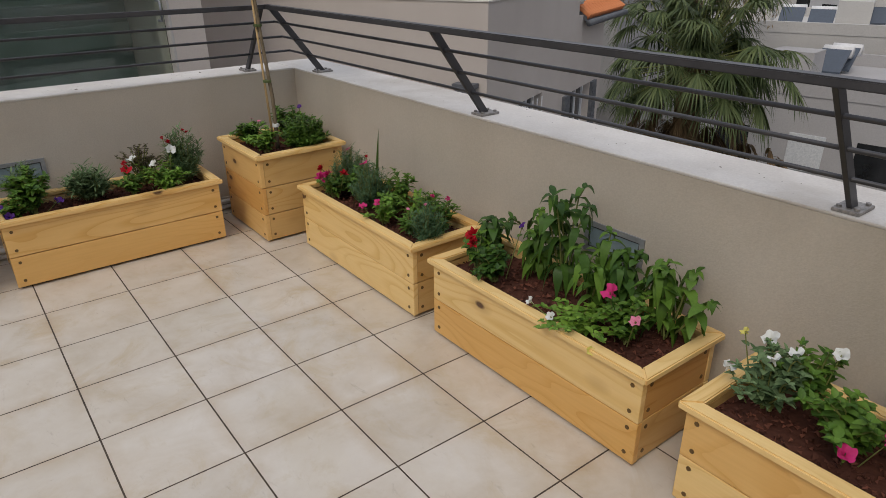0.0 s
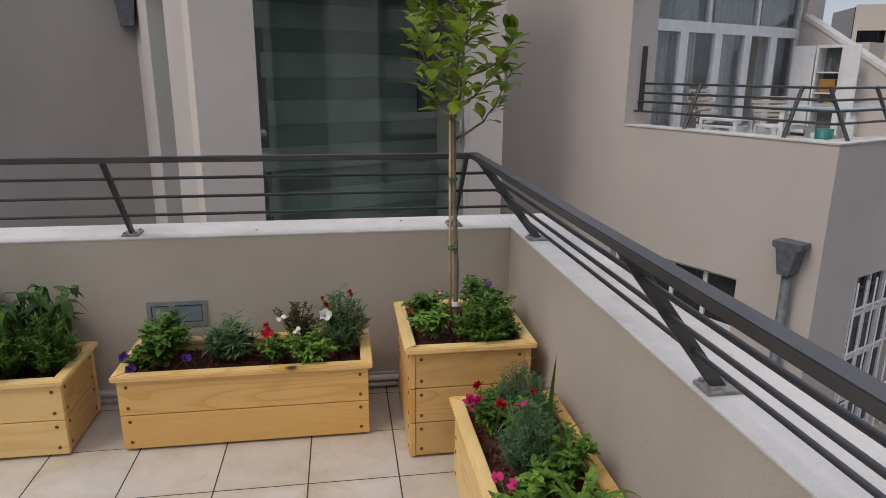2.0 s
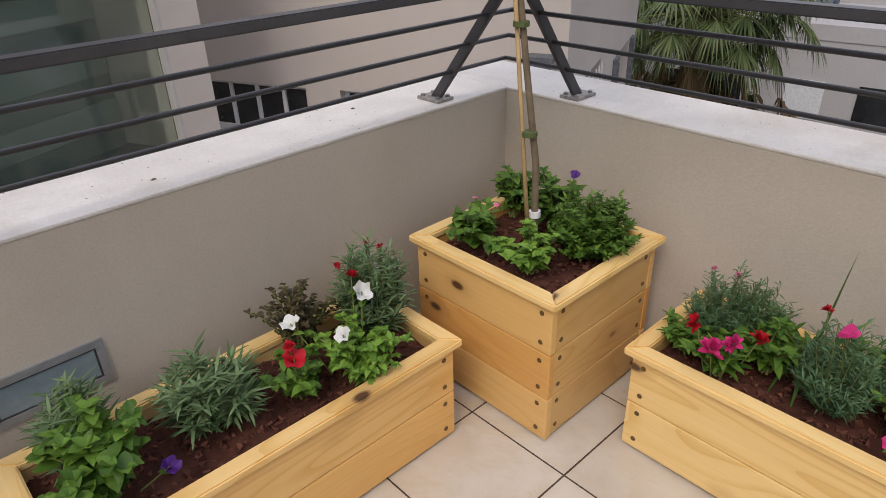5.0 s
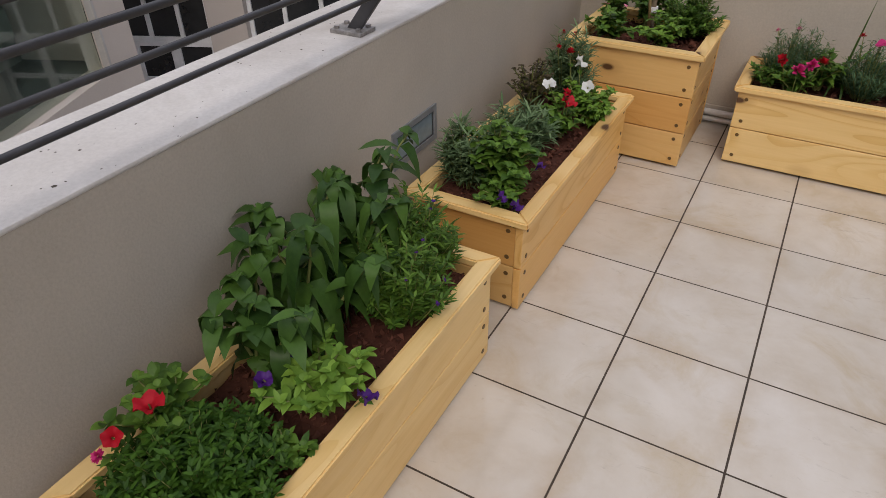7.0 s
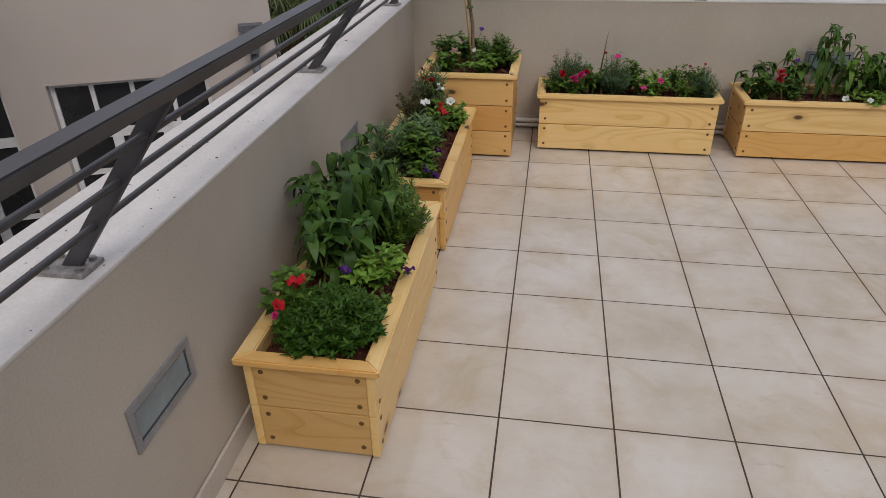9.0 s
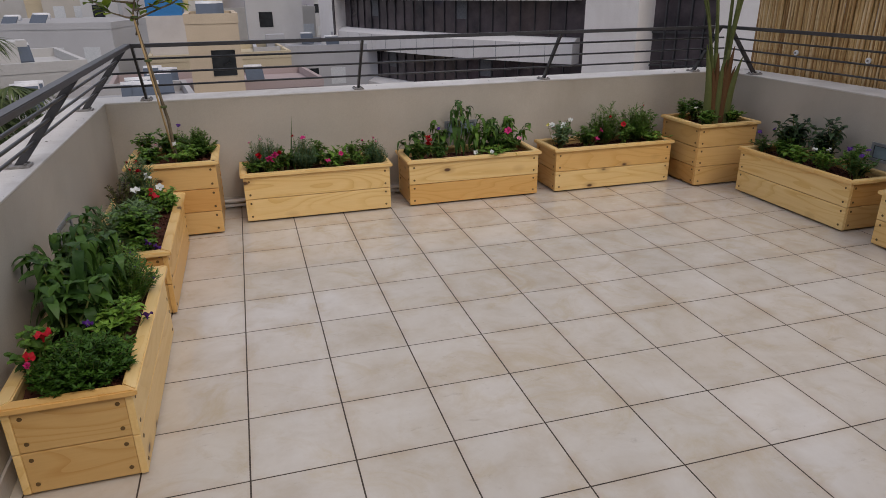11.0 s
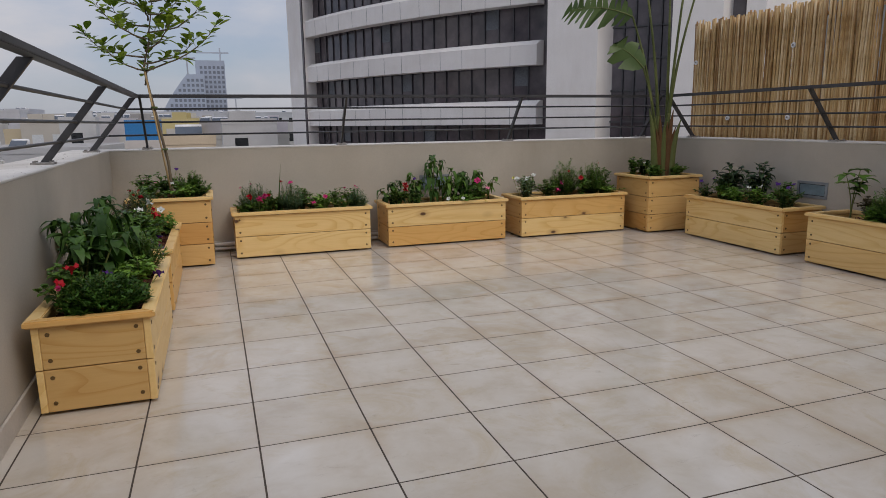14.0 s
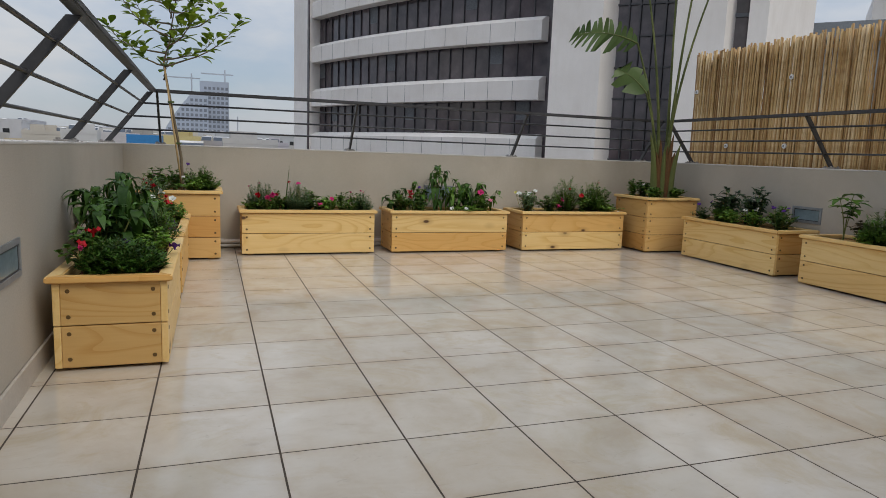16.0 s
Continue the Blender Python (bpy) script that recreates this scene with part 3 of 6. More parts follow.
def planter(m, length, depth, rows, label, group, seed):
    """A box of horizontal planks; rows: plank heights from the bottom up. Its front faces its own -y."""
    root = thing("planter_box", m, label, "planter", group)
    t, gap, foot = 0.022, 0.0035, 0.012
    bl, bd = length - 0.036, depth - 0.036
    z = foot
    for h in rows:
        front = plank_mesh("plank", bl, h - gap, t, PINE if len(rows) < 3 else PINE_MID)
        side = plank_mesh("end_plank", bd - 2 * t - 0.001, h - gap, t, PINE_SHADED)
        piece("plank", front, root, pose(0, -bd / 2 + t / 2, z))
        piece("plank", front, root, pose(0, bd / 2 - t / 2, z, 0, 0, 180))
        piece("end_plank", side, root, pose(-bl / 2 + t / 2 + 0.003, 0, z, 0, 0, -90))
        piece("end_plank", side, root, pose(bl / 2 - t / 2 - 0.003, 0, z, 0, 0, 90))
        for k in (0.2, 0.8):
            for s in (-1, 1):
                piece("screw", SCREW_ME, root, pose(s * (bl / 2 - 0.033), -bd / 2, z + h * k))
                piece("screw", SCREW_ME, root, pose(bl / 2 - 0.003, s * (bd / 2 - 0.045), z + h * k, 0, 0, 90))
                piece("screw", SCREW_ME, root, pose(-bl / 2 + 0.003, s * (bd / 2 - 0.045), z + h * k, 0, 0, -90))
        z += h
    w, th = 0.046, 0.022
    for (dx, dy, turn, ln) in ((0, -depth / 2, 0, length), (0, depth / 2, 180, length), (-length / 2, 0, -90, depth), (length / 2, 0, 90, depth)):
        piece("rim_board", rim_board(ln, w, th), root, pose(dx, dy, z, 0, 0, turn))
    for sx in (-1, 1):
        for sy in (-1, 1):
            part("foot", block(sx * (bl / 2 - 0.06) - 0.02, sy * (bd / 2 - 0.06) - 0.02, 0, sx * (bl / 2 - 0.06) + 0.02, sy * (bd / 2 - 0.06) + 0.02, foot + 0.002), PINE_SHADED, root)
    part("liner", block(-bl / 2 + t + 0.004, -bd / 2 + t + 0.002, foot + 0.004, bl / 2 - t - 0.004, bd / 2 - t - 0.002, z - 0.05), MULCH, root, "dark soil fill")
    mulch_part(bl - 2 * t - 0.01, bd - 2 * t - 0.006, z - 0.028, root, seed)
    return root


LOW, TALL = (0.145, 0.145), (0.140, 0.143, 0.145)
RIM_TOP, RIM_TOP_TALL = 0.325, 0.463
PLANTER = "wooden planters round the terrace"
pale = "varnished pine planter box of two planks with flowering plants"
box_a = planter(pose(0.513, 0.372, 0), 0.985, 0.385, LOW, pale, PLANTER, 3)
box_b = copy_thing(box_a, pose(1.598, 0.372, 0))
box_c = copy_thing(box_a, pose(2.685, 0.365, 0))
box_d = copy_thing(box_a, pose(-0.478, -0.57, 0, 0, 0, 90))
box_e = copy_thing(box_a, pose(-0.478, -1.715, 0, 0, 0, 90))
box_f = copy_thing(box_a, pose(3.665, -0.645, 0, 0, 0, -90))
box_g = copy_thing(box_a, pose(3.665, -1.80, 0, 0, 0, -90))
tall = "tall square pine planter box of three planks in a corner"
corner_a = planter(pose(-0.352, 0.282, 0), 0.53, 0.50, TALL, tall, PLANTER, 5)
corner_b = copy_thing(corner_a, pose(3.505, 0.235, 0))


# ---- bamboo screen beyond the east parapet ----
def cane_shape(v, f, foot, head, r, rnd, sides=6):
    """One cane as a closed run of rings, a little thicker at its nodes."""
    d = (head - foot)
    length = d.length
    d.normalize()
    a = d.orthogonal().normalized()
    b = d.cross(a)
    stops, z = [(0.0, 1.0)], rnd.uniform(0.04, 0.16)
    while z < length - 0.03:
        stops += [(z - 0.006, 0.97), (z, 1.16), (z + 0.006, 0.97)]
        z += rnd.uniform(0.13, 0.23)
    stops.append((length, 0.95))
    i = len(v)
    for h, k in stops:
        c = foot + d * h
        v.extend(tuple(c + (a * math.cos(6.2832 * q / sides) + b * math.sin(6.2832 * q / sides)) * r * k) for q in range(sides))
    for j in range(len(stops) - 1):
        o = i + j * sides
        f.extend((o + q, o + (q + 1) % sides, o + sides + (q + 1) % sides, o + sides + q) for q in range(sides))
    f.append(tuple(range(i + len(stops) * sides - sides, i + len(stops) * sides)))


def bamboo_screen():
    root = thing("bamboo_screen", pose(XR + THICK + 0.05, 0.70, 0), "tall screen of dry tan bamboo canes beside the terrace", "bamboo screen")
    rnd = random.Random(11)
    canes = []
    for k in range(14):
        v, f = [], []
        cane_shape(v, f, Vector((0, 0, 0)), Vector((rnd.uniform(-0.006, 0.006), rnd.uniform(-0.014, 0.014), rnd.uniform(1.015, 1.045))), rnd.uniform(0.0070, 0.0108), rnd)
        me = bpy.data.meshes.new("cane")
        me.from_pydata(v, [], f)
        me.materials.append(BAMBOO)
        for p in me.polygons:
            p.use_smooth = True
        canes.append(me)
    y, count = 0.0, 0
    v, f = [], []
    while y < 5.2:
        y += rnd.uniform(0.0108, 0.0150) if rnd.random() < 0.96 else rnd.uniform(0.018, 0.024)
        z, x, lean = 0.735 + rnd.uniform(-0.010, 0.012), rnd.uniform(-0.008, 0.008), rnd.uniform(-0.9, 0.9)
        if count < 290:
            piece("cane", canes[rnd.randrange(14)], root, pose(x, -y, z, lean, rnd.uniform(-0.6, 0.6), rnd.choice((0, 180))))
        else:
            cane_shape(v, f, Vector((x, -y, z)), Vector((x, -y + rnd.uniform(-0.02, 0.02), z + rnd.uniform(1.0, 1.05))), rnd.uniform(0.007, 0.0105), rnd)
        if rnd.random() < (0.95 if y < 1.3 else 0.7):
            back = -y + rnd.uniform(-0.008, 0.008)
            cane_shape(v, f, Vector((0.021, back, 0.74)), Vector((0.021, back + rnd.uniform(-0.025, 0.025), 1.73 + rnd.uniform(-0.03, 0.03))), 0.0085, rnd, 5)
        count += 1
    tagged(raw_part("cane_backing", v, f, BAMBOO, root, "", True), kind="stuff")
    for z in (0.86, 1.30, 1.66):
        part("batten", block(0.032, -5.2, z - 0.012, 0.048, 0.0, z + 0.012, 0.003), BAMBOO, root, "horizontal cane batten")
    for yy, z in ((-0.06, 1.42), (-0.50, 0.92), (-1.14, 1.46), (-1.14, 0.92), (-2.3, 1.46)):
        washer = part("washer", tube(bmesh.new(), (-0.020, yy, z), (-0.010, yy, z), 0.020, 0.020, 16), PVC, root, "round white fixing washer")
        part("bolt", tube(bmesh.new(), (-0.026, yy, z), (-0.019, yy, z), 0.007, 0.007, 8), GALV, washer, "grey bolt head")
    return root


bamboo_screen()

# ---- neighbouring houses, turned against the terrace ----
TURN = pose(0, 0, 0, 0, 0, 24.5)


def window(parent, axis, at, u0, u1, z0, z1, cols, rows, frame_mat=WINDOW_WHITE, pane_mat=DARK_GLASS, bar=0.05, depth=0.06, out=1):
    """A window in the plane axis = at, with its own frame, bars and panes."""
    def put(bm, a, b, lo, hi, d0, d1, bev=0.0):
        if axis == 0:
            box(bm, at + d0 * out, a, lo, at + d1 * out, b, hi, bev)
        else:
            box(bm, a, at + d0 * out, lo, b, at + d1 * out, hi, bev)
        return bm
    win = part("window", ring(axis, at - depth * out, at, u0, u1, z0, z1, bar), frame_mat, parent)
    for k in range(1, cols):
        u = u0 + (u1 - u0) * k / cols
        part("mullion", put(bmesh.new(), u - bar / 2, u + bar / 2, z0 + bar, z1 - bar, -depth + 0.004, -0.004), frame_mat, win)
    for k in range(1, rows):
        z = z0 + (z1 - z0) * k / rows
        part("glazing_bar", put(bmesh.new(), u0 + bar, u1 - bar, z - bar / 2, z + bar / 2, -depth + 0.006, -0.006), frame_mat, win)
    for i in range(cols):
        for j in range(rows):
            a, b = u0 + (u1 - u0) * i / cols, u0 + (u1 - u0) * (i + 1) / cols
            lo, hi = z0 + (z1 - z0) * j / rows, z0 + (z1 - z0) * (j + 1) / rows
            part("pane", put(bmesh.new(), a + 0.01, b - 0.01, lo + 0.01, hi - 0.01, -depth * 0.6, -depth * 0.5), pane_mat, win)
    return win


# house with the large glass front
house_a = thing("apartment_house", TURN, "grey-beige rendered house with a tall frameless glass front", "house", "neighbouring houses")
PA = -4.42
bm = wall_with_holes(bmesh.new(), 0, PA - 0.25, PA, 0.42, 3.93, GROUND, 3.78, [(0.99, 3.43, -0.95, 2.34)])
part("wall", bm, NEIGHBOUR, house_a)
bm = bmesh.new()
box(bm, PA - 3.2, 3.68, GROUND, PA - 0.25, 3.93, 3.78)
part("side_wall", bm, NEIGHBOUR, house_a)
bm = wall_with_holes(bmesh.new(), 1, 0.42, 0.62, PA - 2.70, PA - 0.25, GROUND, 3.78, [(PA - 1.90, PA - 1.02, -3.0, 2.36)])
part("side_wall", bm, WHITE_WALL, house_a, "pale side wall with a tall narrow recess")
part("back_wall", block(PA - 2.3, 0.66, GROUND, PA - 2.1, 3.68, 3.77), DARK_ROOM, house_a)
# Wall colour also carries the glass's sky reflection and the dim interior.
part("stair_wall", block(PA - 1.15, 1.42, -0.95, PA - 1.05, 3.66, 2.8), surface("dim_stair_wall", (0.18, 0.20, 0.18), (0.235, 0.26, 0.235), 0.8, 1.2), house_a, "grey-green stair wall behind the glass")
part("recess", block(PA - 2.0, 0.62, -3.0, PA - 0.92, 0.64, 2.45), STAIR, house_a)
part("roof", block(PA - 3.2, 0.42, 3.78, PA - 0.0, 3.93, 3.80), COPING, house_a)
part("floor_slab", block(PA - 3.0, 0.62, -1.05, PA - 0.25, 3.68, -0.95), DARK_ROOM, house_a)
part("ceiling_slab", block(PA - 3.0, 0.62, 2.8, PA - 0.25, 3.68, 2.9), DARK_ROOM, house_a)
glass_front = part("glass_front", block(PA - 0.10, 1.0, -0.95, PA - 0.085, 3.42, 2.335), GREEN_GLASS, house_a, "greenish frameless glass")
glass_front.visible_shadow = False
part("reveal", block(PA - 0.06, 3.405, -0.95, PA + 0.004, 3.44, 2.345), COPING, house_a, "white reveal edge")
for q, z in ((1.16, 2.23), (3.26, 2.23), (1.03, 0.85), (1.03, 0.62), (1.03, -0.55)):
    part("glass_fixing", tube(bmesh.new(), (PA - 0.09, q, z), (PA - 0.045, q, z), 0.034, 0.034, 16), LIGHT_FRAME, house_a, "round metal glass fixing", True)
bm = tube(bmesh.new(), (PA - 0.03, 3.34, 0.66), (PA - 0.03, 3.34, 0.88), 0.012)
for z in (0.66, 0.88):
    tube(bm, (PA - 0.10, 3.34, z), (PA - 0.03, 3.34, z), 0.014)
part("door_handle", bm, LIGHT_FRAME, house_a, "steel pull handle", True)
for k in range(6):
    z = -0.72 + 0.52 * k
    part("stair_tread", block(PA - 1.05, 1.42 - 0.05 * (k % 3), z, PA - 1.03, 3.66, z + 0.27, 0.006), STAIR, house_a, "pale stair band behind the glass")
part("hanging_panel", block(PA - 0.45, 3.0, 0.98, PA - 0.40, 3.17, 2.22), STEEL, house_a, "dark hanging panel behind the glass")

# lower block beside it, further back
house_c = thing("apartment_house", TURN, "rendered house wing with a grey rainwater hopper", "house", "neighbouring houses")
part("wall", block(PA - 5.2, -7.0, GROUND, PA - 2.70, 0.62, 3.75), WING_WALL, house_c)
bm = prism(bmesh.new(), [(0.17, 2.50), (0.415, 2.50), (0.41, 2.42), (0.37, 2.0), (0.36, 1.92), (0.26, 1.92), (0.25, 2.0), (0.19, 2.42)], 0, PA - 2.70, PA - 2.40)
part("rain_hopper", bm, HOPPER, house_c, "grey zinc rainwater hopper")
bm = bmesh.new()
bmesh.ops.create_uvsphere(bm, u_segments=24, v_segments=12, radius=0.48, matrix=Matrix.Translation((PA - 4.58, 1.10, 4.52)))
tube(bm, (PA - 4.58, 1.10, 3.75), (PA - 4.58, 1.10, 4.50), 0.46, 0.46, 24)
part("roof_vent", bm, HOPPER, house_c, "rounded grey roof vent", True)
part("vent_curb", block(PA - 5.2, 0.62, 3.5, PA - 3.2, 1.8, 3.78), NEIGHBOUR, house_c)

# white house with the roof terrace
house_b = thing("terrace_house", TURN, "pale rendered house with a roof terrace and orange roof tiles", "house", "neighbouring houses")
QF, PF, PW, QG = 5.20, -1.16, -3.68, 8.8
low_windows = [(-3.74, -1.98, -2.75, -0.65), (-5.76, -4.20, -2.75, -0.66)]
bm = wall_with_holes(bmesh.new(), 1, QF, QF + 0.25, -8.0, PF, GROUND, 0.83, low_windows)
part("wall", bm, TERRACE_WALL, house_b)
for u0, u1, z0, z1 in low_windows:
    window(house_b, 1, QF + 0.10, u0 + 0.004, u1 - 0.004, z1 - 0.63, z1, 4, 1, WINDOW_WHITE, DARK_GLASS, 0.05, 0.06, -1)
    for k in range(3):
        a = u0 + 0.004 + (u1 - u0 - 0.008) * k / 3
        window(house_b, 1, QF + 0.10, a, a + (u1 - u0 - 0.008) / 3, z0, z1 - 0.632, 1, 3, WINDOW_WHITE, DARK_GLASS, 0.06, 0.06, -1)
shut_holes = [(5.95, 7.2, -2.6, -0.55), (8.45, 9.75, -3.0, -0.80)]
bm = wall_with_holes(bmesh.new(), 0, PF - 0.25, PF, QF + 0.25, 10.4, GROUND, 0.40, shut_holes)
box(bm, PF - 0.25, QF + 0.25, 0.40, PF, QG, 0.83)
part("wall", bm, TERRACE_WALL, house_b)
window(house_b, 0, PF - 0.12, 5.954, 7.196, -2.6, -0.55, 4, 4, WINDOW_WHITE, DARK_GLASS, 0.05, 0.06, 1)
window(house_b, 0, PF - 0.12, 8.454, 9.746, -3.0, -0.80, 3, 3, WINDOW_WHITE, DARK_GLASS, 0.05, 0.06, 1)
for q in (8.20, 9.76):
    bm = block(PF, q, -3.0, PF + 0.05, q + 0.28, -0.80, 0.004)
    leaf_ob = part("shutter", bm, HOPPER, house_b, "open grey louvred shutter")
    for k in range(26):
        z = -2.94 + 0.08 * k
        part("slat", block(PF + 0.045, q + 0.03, z, PF + 0.062, q + 0.25, z + 0.05), HOPPER, leaf_ob)
bm = bmesh.new()
for k in range(7):
    u = 5.99 + 1.17 * k / 6
    tube(bm, (PF + 0.02, u, -2.55), (PF + 0.02, u, -0.60), 0.010, sides=6)
for z in (-2.0, -1.4, -0.9):
    box(bm, PF + 0.012, 5.97, z, PF + 0.026, 7.18, z + 0.02)
part("window_grille", bm, WINDOW_WHITE, house_b, "white window grille")
part("coping", block(PW, QF - 0.012, 0.83, PF + 0.012, QF + 0.26, 0.845), COPING, house_b)
part("coping", block(PF - 0.26, QF + 0.26, 0.83, PF + 0.012, QG, 0.845), COPING, house_b)
part("terrace_floor", block(PW, QF + 0.25, 0.50, PF - 0.25, QG, 0.58), COPING, house_b)
# upper storey
bm = bmesh.new()
wall_with_holes(bm, 0, PW - 0.25, PW, QF + 0.25, 9.3, 0.58, 3.42, [(5.66, 8.85, 0.58, 2.66)])
box(bm, -8.0, QF, 0.83, PW, QF + 0.25, 3.42)
box(bm, PW - 3.0, 9.05, 0.58, PW - 0.25, 9.3, 3.42)
part("upper_wall", bm, TERRACE_WALL, house_b)
part("roof", block(-8.0, QF, 3.42, PW, 9.3, 3.45), COPING, house_b)
part("room_back", block(PW - 1.4, QF + 0.25, 0.58, PW - 1.3, 9.05, 3.4), CURTAIN, house_b)
win = window(house_b, 0, PW - 0.06, 5.664, 8.846, 2.02, 2.656, 3, 1, WINDOW_WHITE, CLEAR_GLASS, 0.06, 0.08, 1)
for a, b in ((5.664, 6.25), (6.25, 6.95), (6.95, 7.60), (7.60, 8.22), (8.22, 8.846)):
    window(house_b, 0, PW - 0.06, a, b, 0.585, 2.02, 1, 1, WINDOW_WHITE, CLEAR_GLASS, 0.075, 0.08, 1)
verts, faces = [], []
for k in range(160):
    q = 5.7 + 3.1 * k / 159
    d = 0.03 * math.sin(k * 1.35) + 0.01 * math.sin(k * 0.4)
    if 6.75 < q < 7.1 or 8.0 < q < 8.15:
        continue
    i = len(verts)
    verts += [(PW - 0.28 + d, q, 0.6), (PW - 0.28 + d, q, 2.62)]
    if i >= 2 and q - verts[i - 1][1] < 0.05:
        faces.append((i - 2, i, i + 1, i - 1))
raw_part("curtain", verts, faces, CURTAIN, house_b, "white gathered curtains behind the glass doors", True)
bm = prism(bmesh.new(), [(PW, 2.78), (PW + 0.05, 2.78), (PW + 0.20, 2.70), (PW + 0.20, 2.675), (PW, 2.71)], 1, 5.58, 8.9)
part("awning", bm, COPING, house_b, "folded white awning cassette")
bm = prism(bmesh.new(), [(PW + 0.26, 2.84), (PW + 0.44, 3.00), (PW + 0.40, 3.05), (PW + 0.22, 2.89)], 1, 7.52, 7.80)
tube(bm, (PW + 0.0, 7.62, 2.80), (PW + 0.28, 7.66, 2.90), 0.03)
part("floodlight", bm, HOPPER, house_b, "grey floodlight over the awning")
bm = block(-3.58, QF - 0.10, 2.33, -3.41, QF, 2.55, 0.03)
part("alarm_box", bm, PVC, house_b, "white alarm box with a blue base")
part("alarm_base", block(-3.56, QF - 0.09, 2.27, -3.43, QF - 0.01, 2.33, 0.01), plain("blue_plastic", (0.03, 0.06, 0.30), 0.4), house_b)
part("shutter_strip", block(PW, 5.42, 1.0, PW + 0.04, 5.47, 1.75), STEEL, house_b)
part("shutter_strip", block(PW, 8.98, 0.9, PW + 0.04, 9.03, 1.70), STEEL, house_b)
# gable wall and tiled roof beyond the terrace
bm = prism(bmesh.new(), [(PW, 0.58), (PF - 0.0, 0.58), (PF - 0.0, 0.62), (PW, 2.22)], 1, QG, QG + 0.22)
part("gable_wall", bm, TERRACE_WALL, house_b)
bm = prism(bmesh.new(), [(PW, 2.22), (PF + 0.02, 0.62), (PF + 0.02, 0.68), (PW, 2.28)], 1, QG - 0.02, QG + 0.24)
part("gable_coping", bm, COPING, house_b)
rnd = random.Random(4)
roof_deck = part("roof_deck", prism(bmesh.new(), [(-2.5, 1.36), (PF + 0.06, 0.37), (PF + 0.06, 0.29), (-2.5, 1.26)], 1, QG + 0.24, 11.4), HOPPER, house_b)
tile_me = bare_mesh("roof_tile", tube(bmesh.new(), (0, 0, 0), (0.27, 0, 0), 0.060, 0.070, 8), TERRACOTTA)
for i in range(8):
    f0 = i / 8
    x, z = -2.5 + (PF + 0.04 + 2.5) * f0, 1.38 + (0.39 - 1.38) * f0
    for k in range(14):
        piece("roof_tile", tile_me, roof_deck, pose(x, QG + 0.32 + k * 0.17, z + 0.01, 0, 36.2, 0))
part("gutter", tube(bmesh.new(), (PF + 0.12, QG + 0.2, 0.28), (PF + 0.12, 11.4, 0.28), 0.055), HOPPER, house_b, "grey eaves gutter", True)
# hopper and downpipe
bm = prism(bmesh.new(), [(-1.54, -0.10), (-1.26, -0.10), (-1.26, -0.155), (-1.30, -0.175), (-1.345, -0.42), (-1.455, -0.42), (-1.50, -0.175), (-1.54, -0.155)], 1, QF - 0.20, QF - 0.02)
part("rain_hopper", bm, HOPPER, house_b, "grey zinc rainwater hopper")
part("downpipe", tube(bmesh.new(), (-1.40, QF - 0.10, -8.0), (-1.40, QF - 0.10, -0.42), 0.05, sides=14), HOPPER, house_b, "grey downpipe", True)

# railing and furniture on the neighbour's terrace
rail = thing("railing", TURN, "dark steel railing round the neighbour's roof terrace", "railing")
for z, lean in ((1.0, 0.06), (1.11, 0.11), (1.21, 0.16), (1.32, 0.21)):
    bm = tube(bmesh.new(), (PW, QF + 0.1 + lean, z), (PF - 0.1 - lean, QF + 0.1 + lean, z), 0.013, sides=6)
    tube(bm, (PF - 0.1 - lean, QF + 0.1 + lean, z), (PF - 0.1 - lean, QG - 0.1, z), 0.013, sides=6)
    part("bar", bm, STEEL, rail)
for p in (-2.9, -1.75):
    part("post", tube(bmesh.new(), (p, QF + 0.1, 0.84), (p, QF + 0.32, 1.33), 0.02, sides=6), STEEL, rail)
for q in (5.5, 6.4, 7.3, 8.2):
    part("post", tube(bmesh.new(), (PF - 0.08, q, 0.84), (PF - 0.32, q, 1.33), 0.02, sides=6), STEEL, rail)

cab = thing("storage_cabinet", TURN @ pose(-3.13, QG - 0.22, 0.58), "white plastic outdoor cabinet with open doors and shelves of clutter", "cabinet")
part("body", wall_with_holes(bmesh.new(), 1, -0.02, 0.20, -0.17, 0.20, 0, 1.26, [(-0.14, 0.17, 0.06, 1.22)]), PVC, cab)
part("back", block(-0.16, 0.19, 0.02, 0.19, 0.205, 1.24), DARK_ROOM, cab)
part("door", block(-0.49, -0.05, 0.05, -0.18, -0.02, 1.25, 0.006), PVC, cab)
part("door", block(0.21, -0.05, 0.05, 0.43, -0.02, 1.25, 0.006), PVC, cab)
for z in (0.35, 0.60, 0.88):
    part("shelf", block(-0.14, 0.0, z, 0.17, 0.18, z + 0.02), PVC, cab)
part("stored_box", block(-0.10, 0.02, 0.62, 0.12, 0.16, 0.80, 0.01), plain("ochre_plastic", (0.40, 0.20, 0.05), 0.5), cab, "ochre box")
part("stored_bottle", tube(bmesh.new(), (0.0, 0.05, 0.90), (0.0, 0.05, 1.08), 0.04, 0.025), HOPPER, cab)
part("stored_tin", tube(bmesh.new(), (0.05, 0.05, 0.37), (0.05, 0.05, 0.50), 0.05), plain("mustard", (0.45, 0.32, 0.04), 0.5), cab)

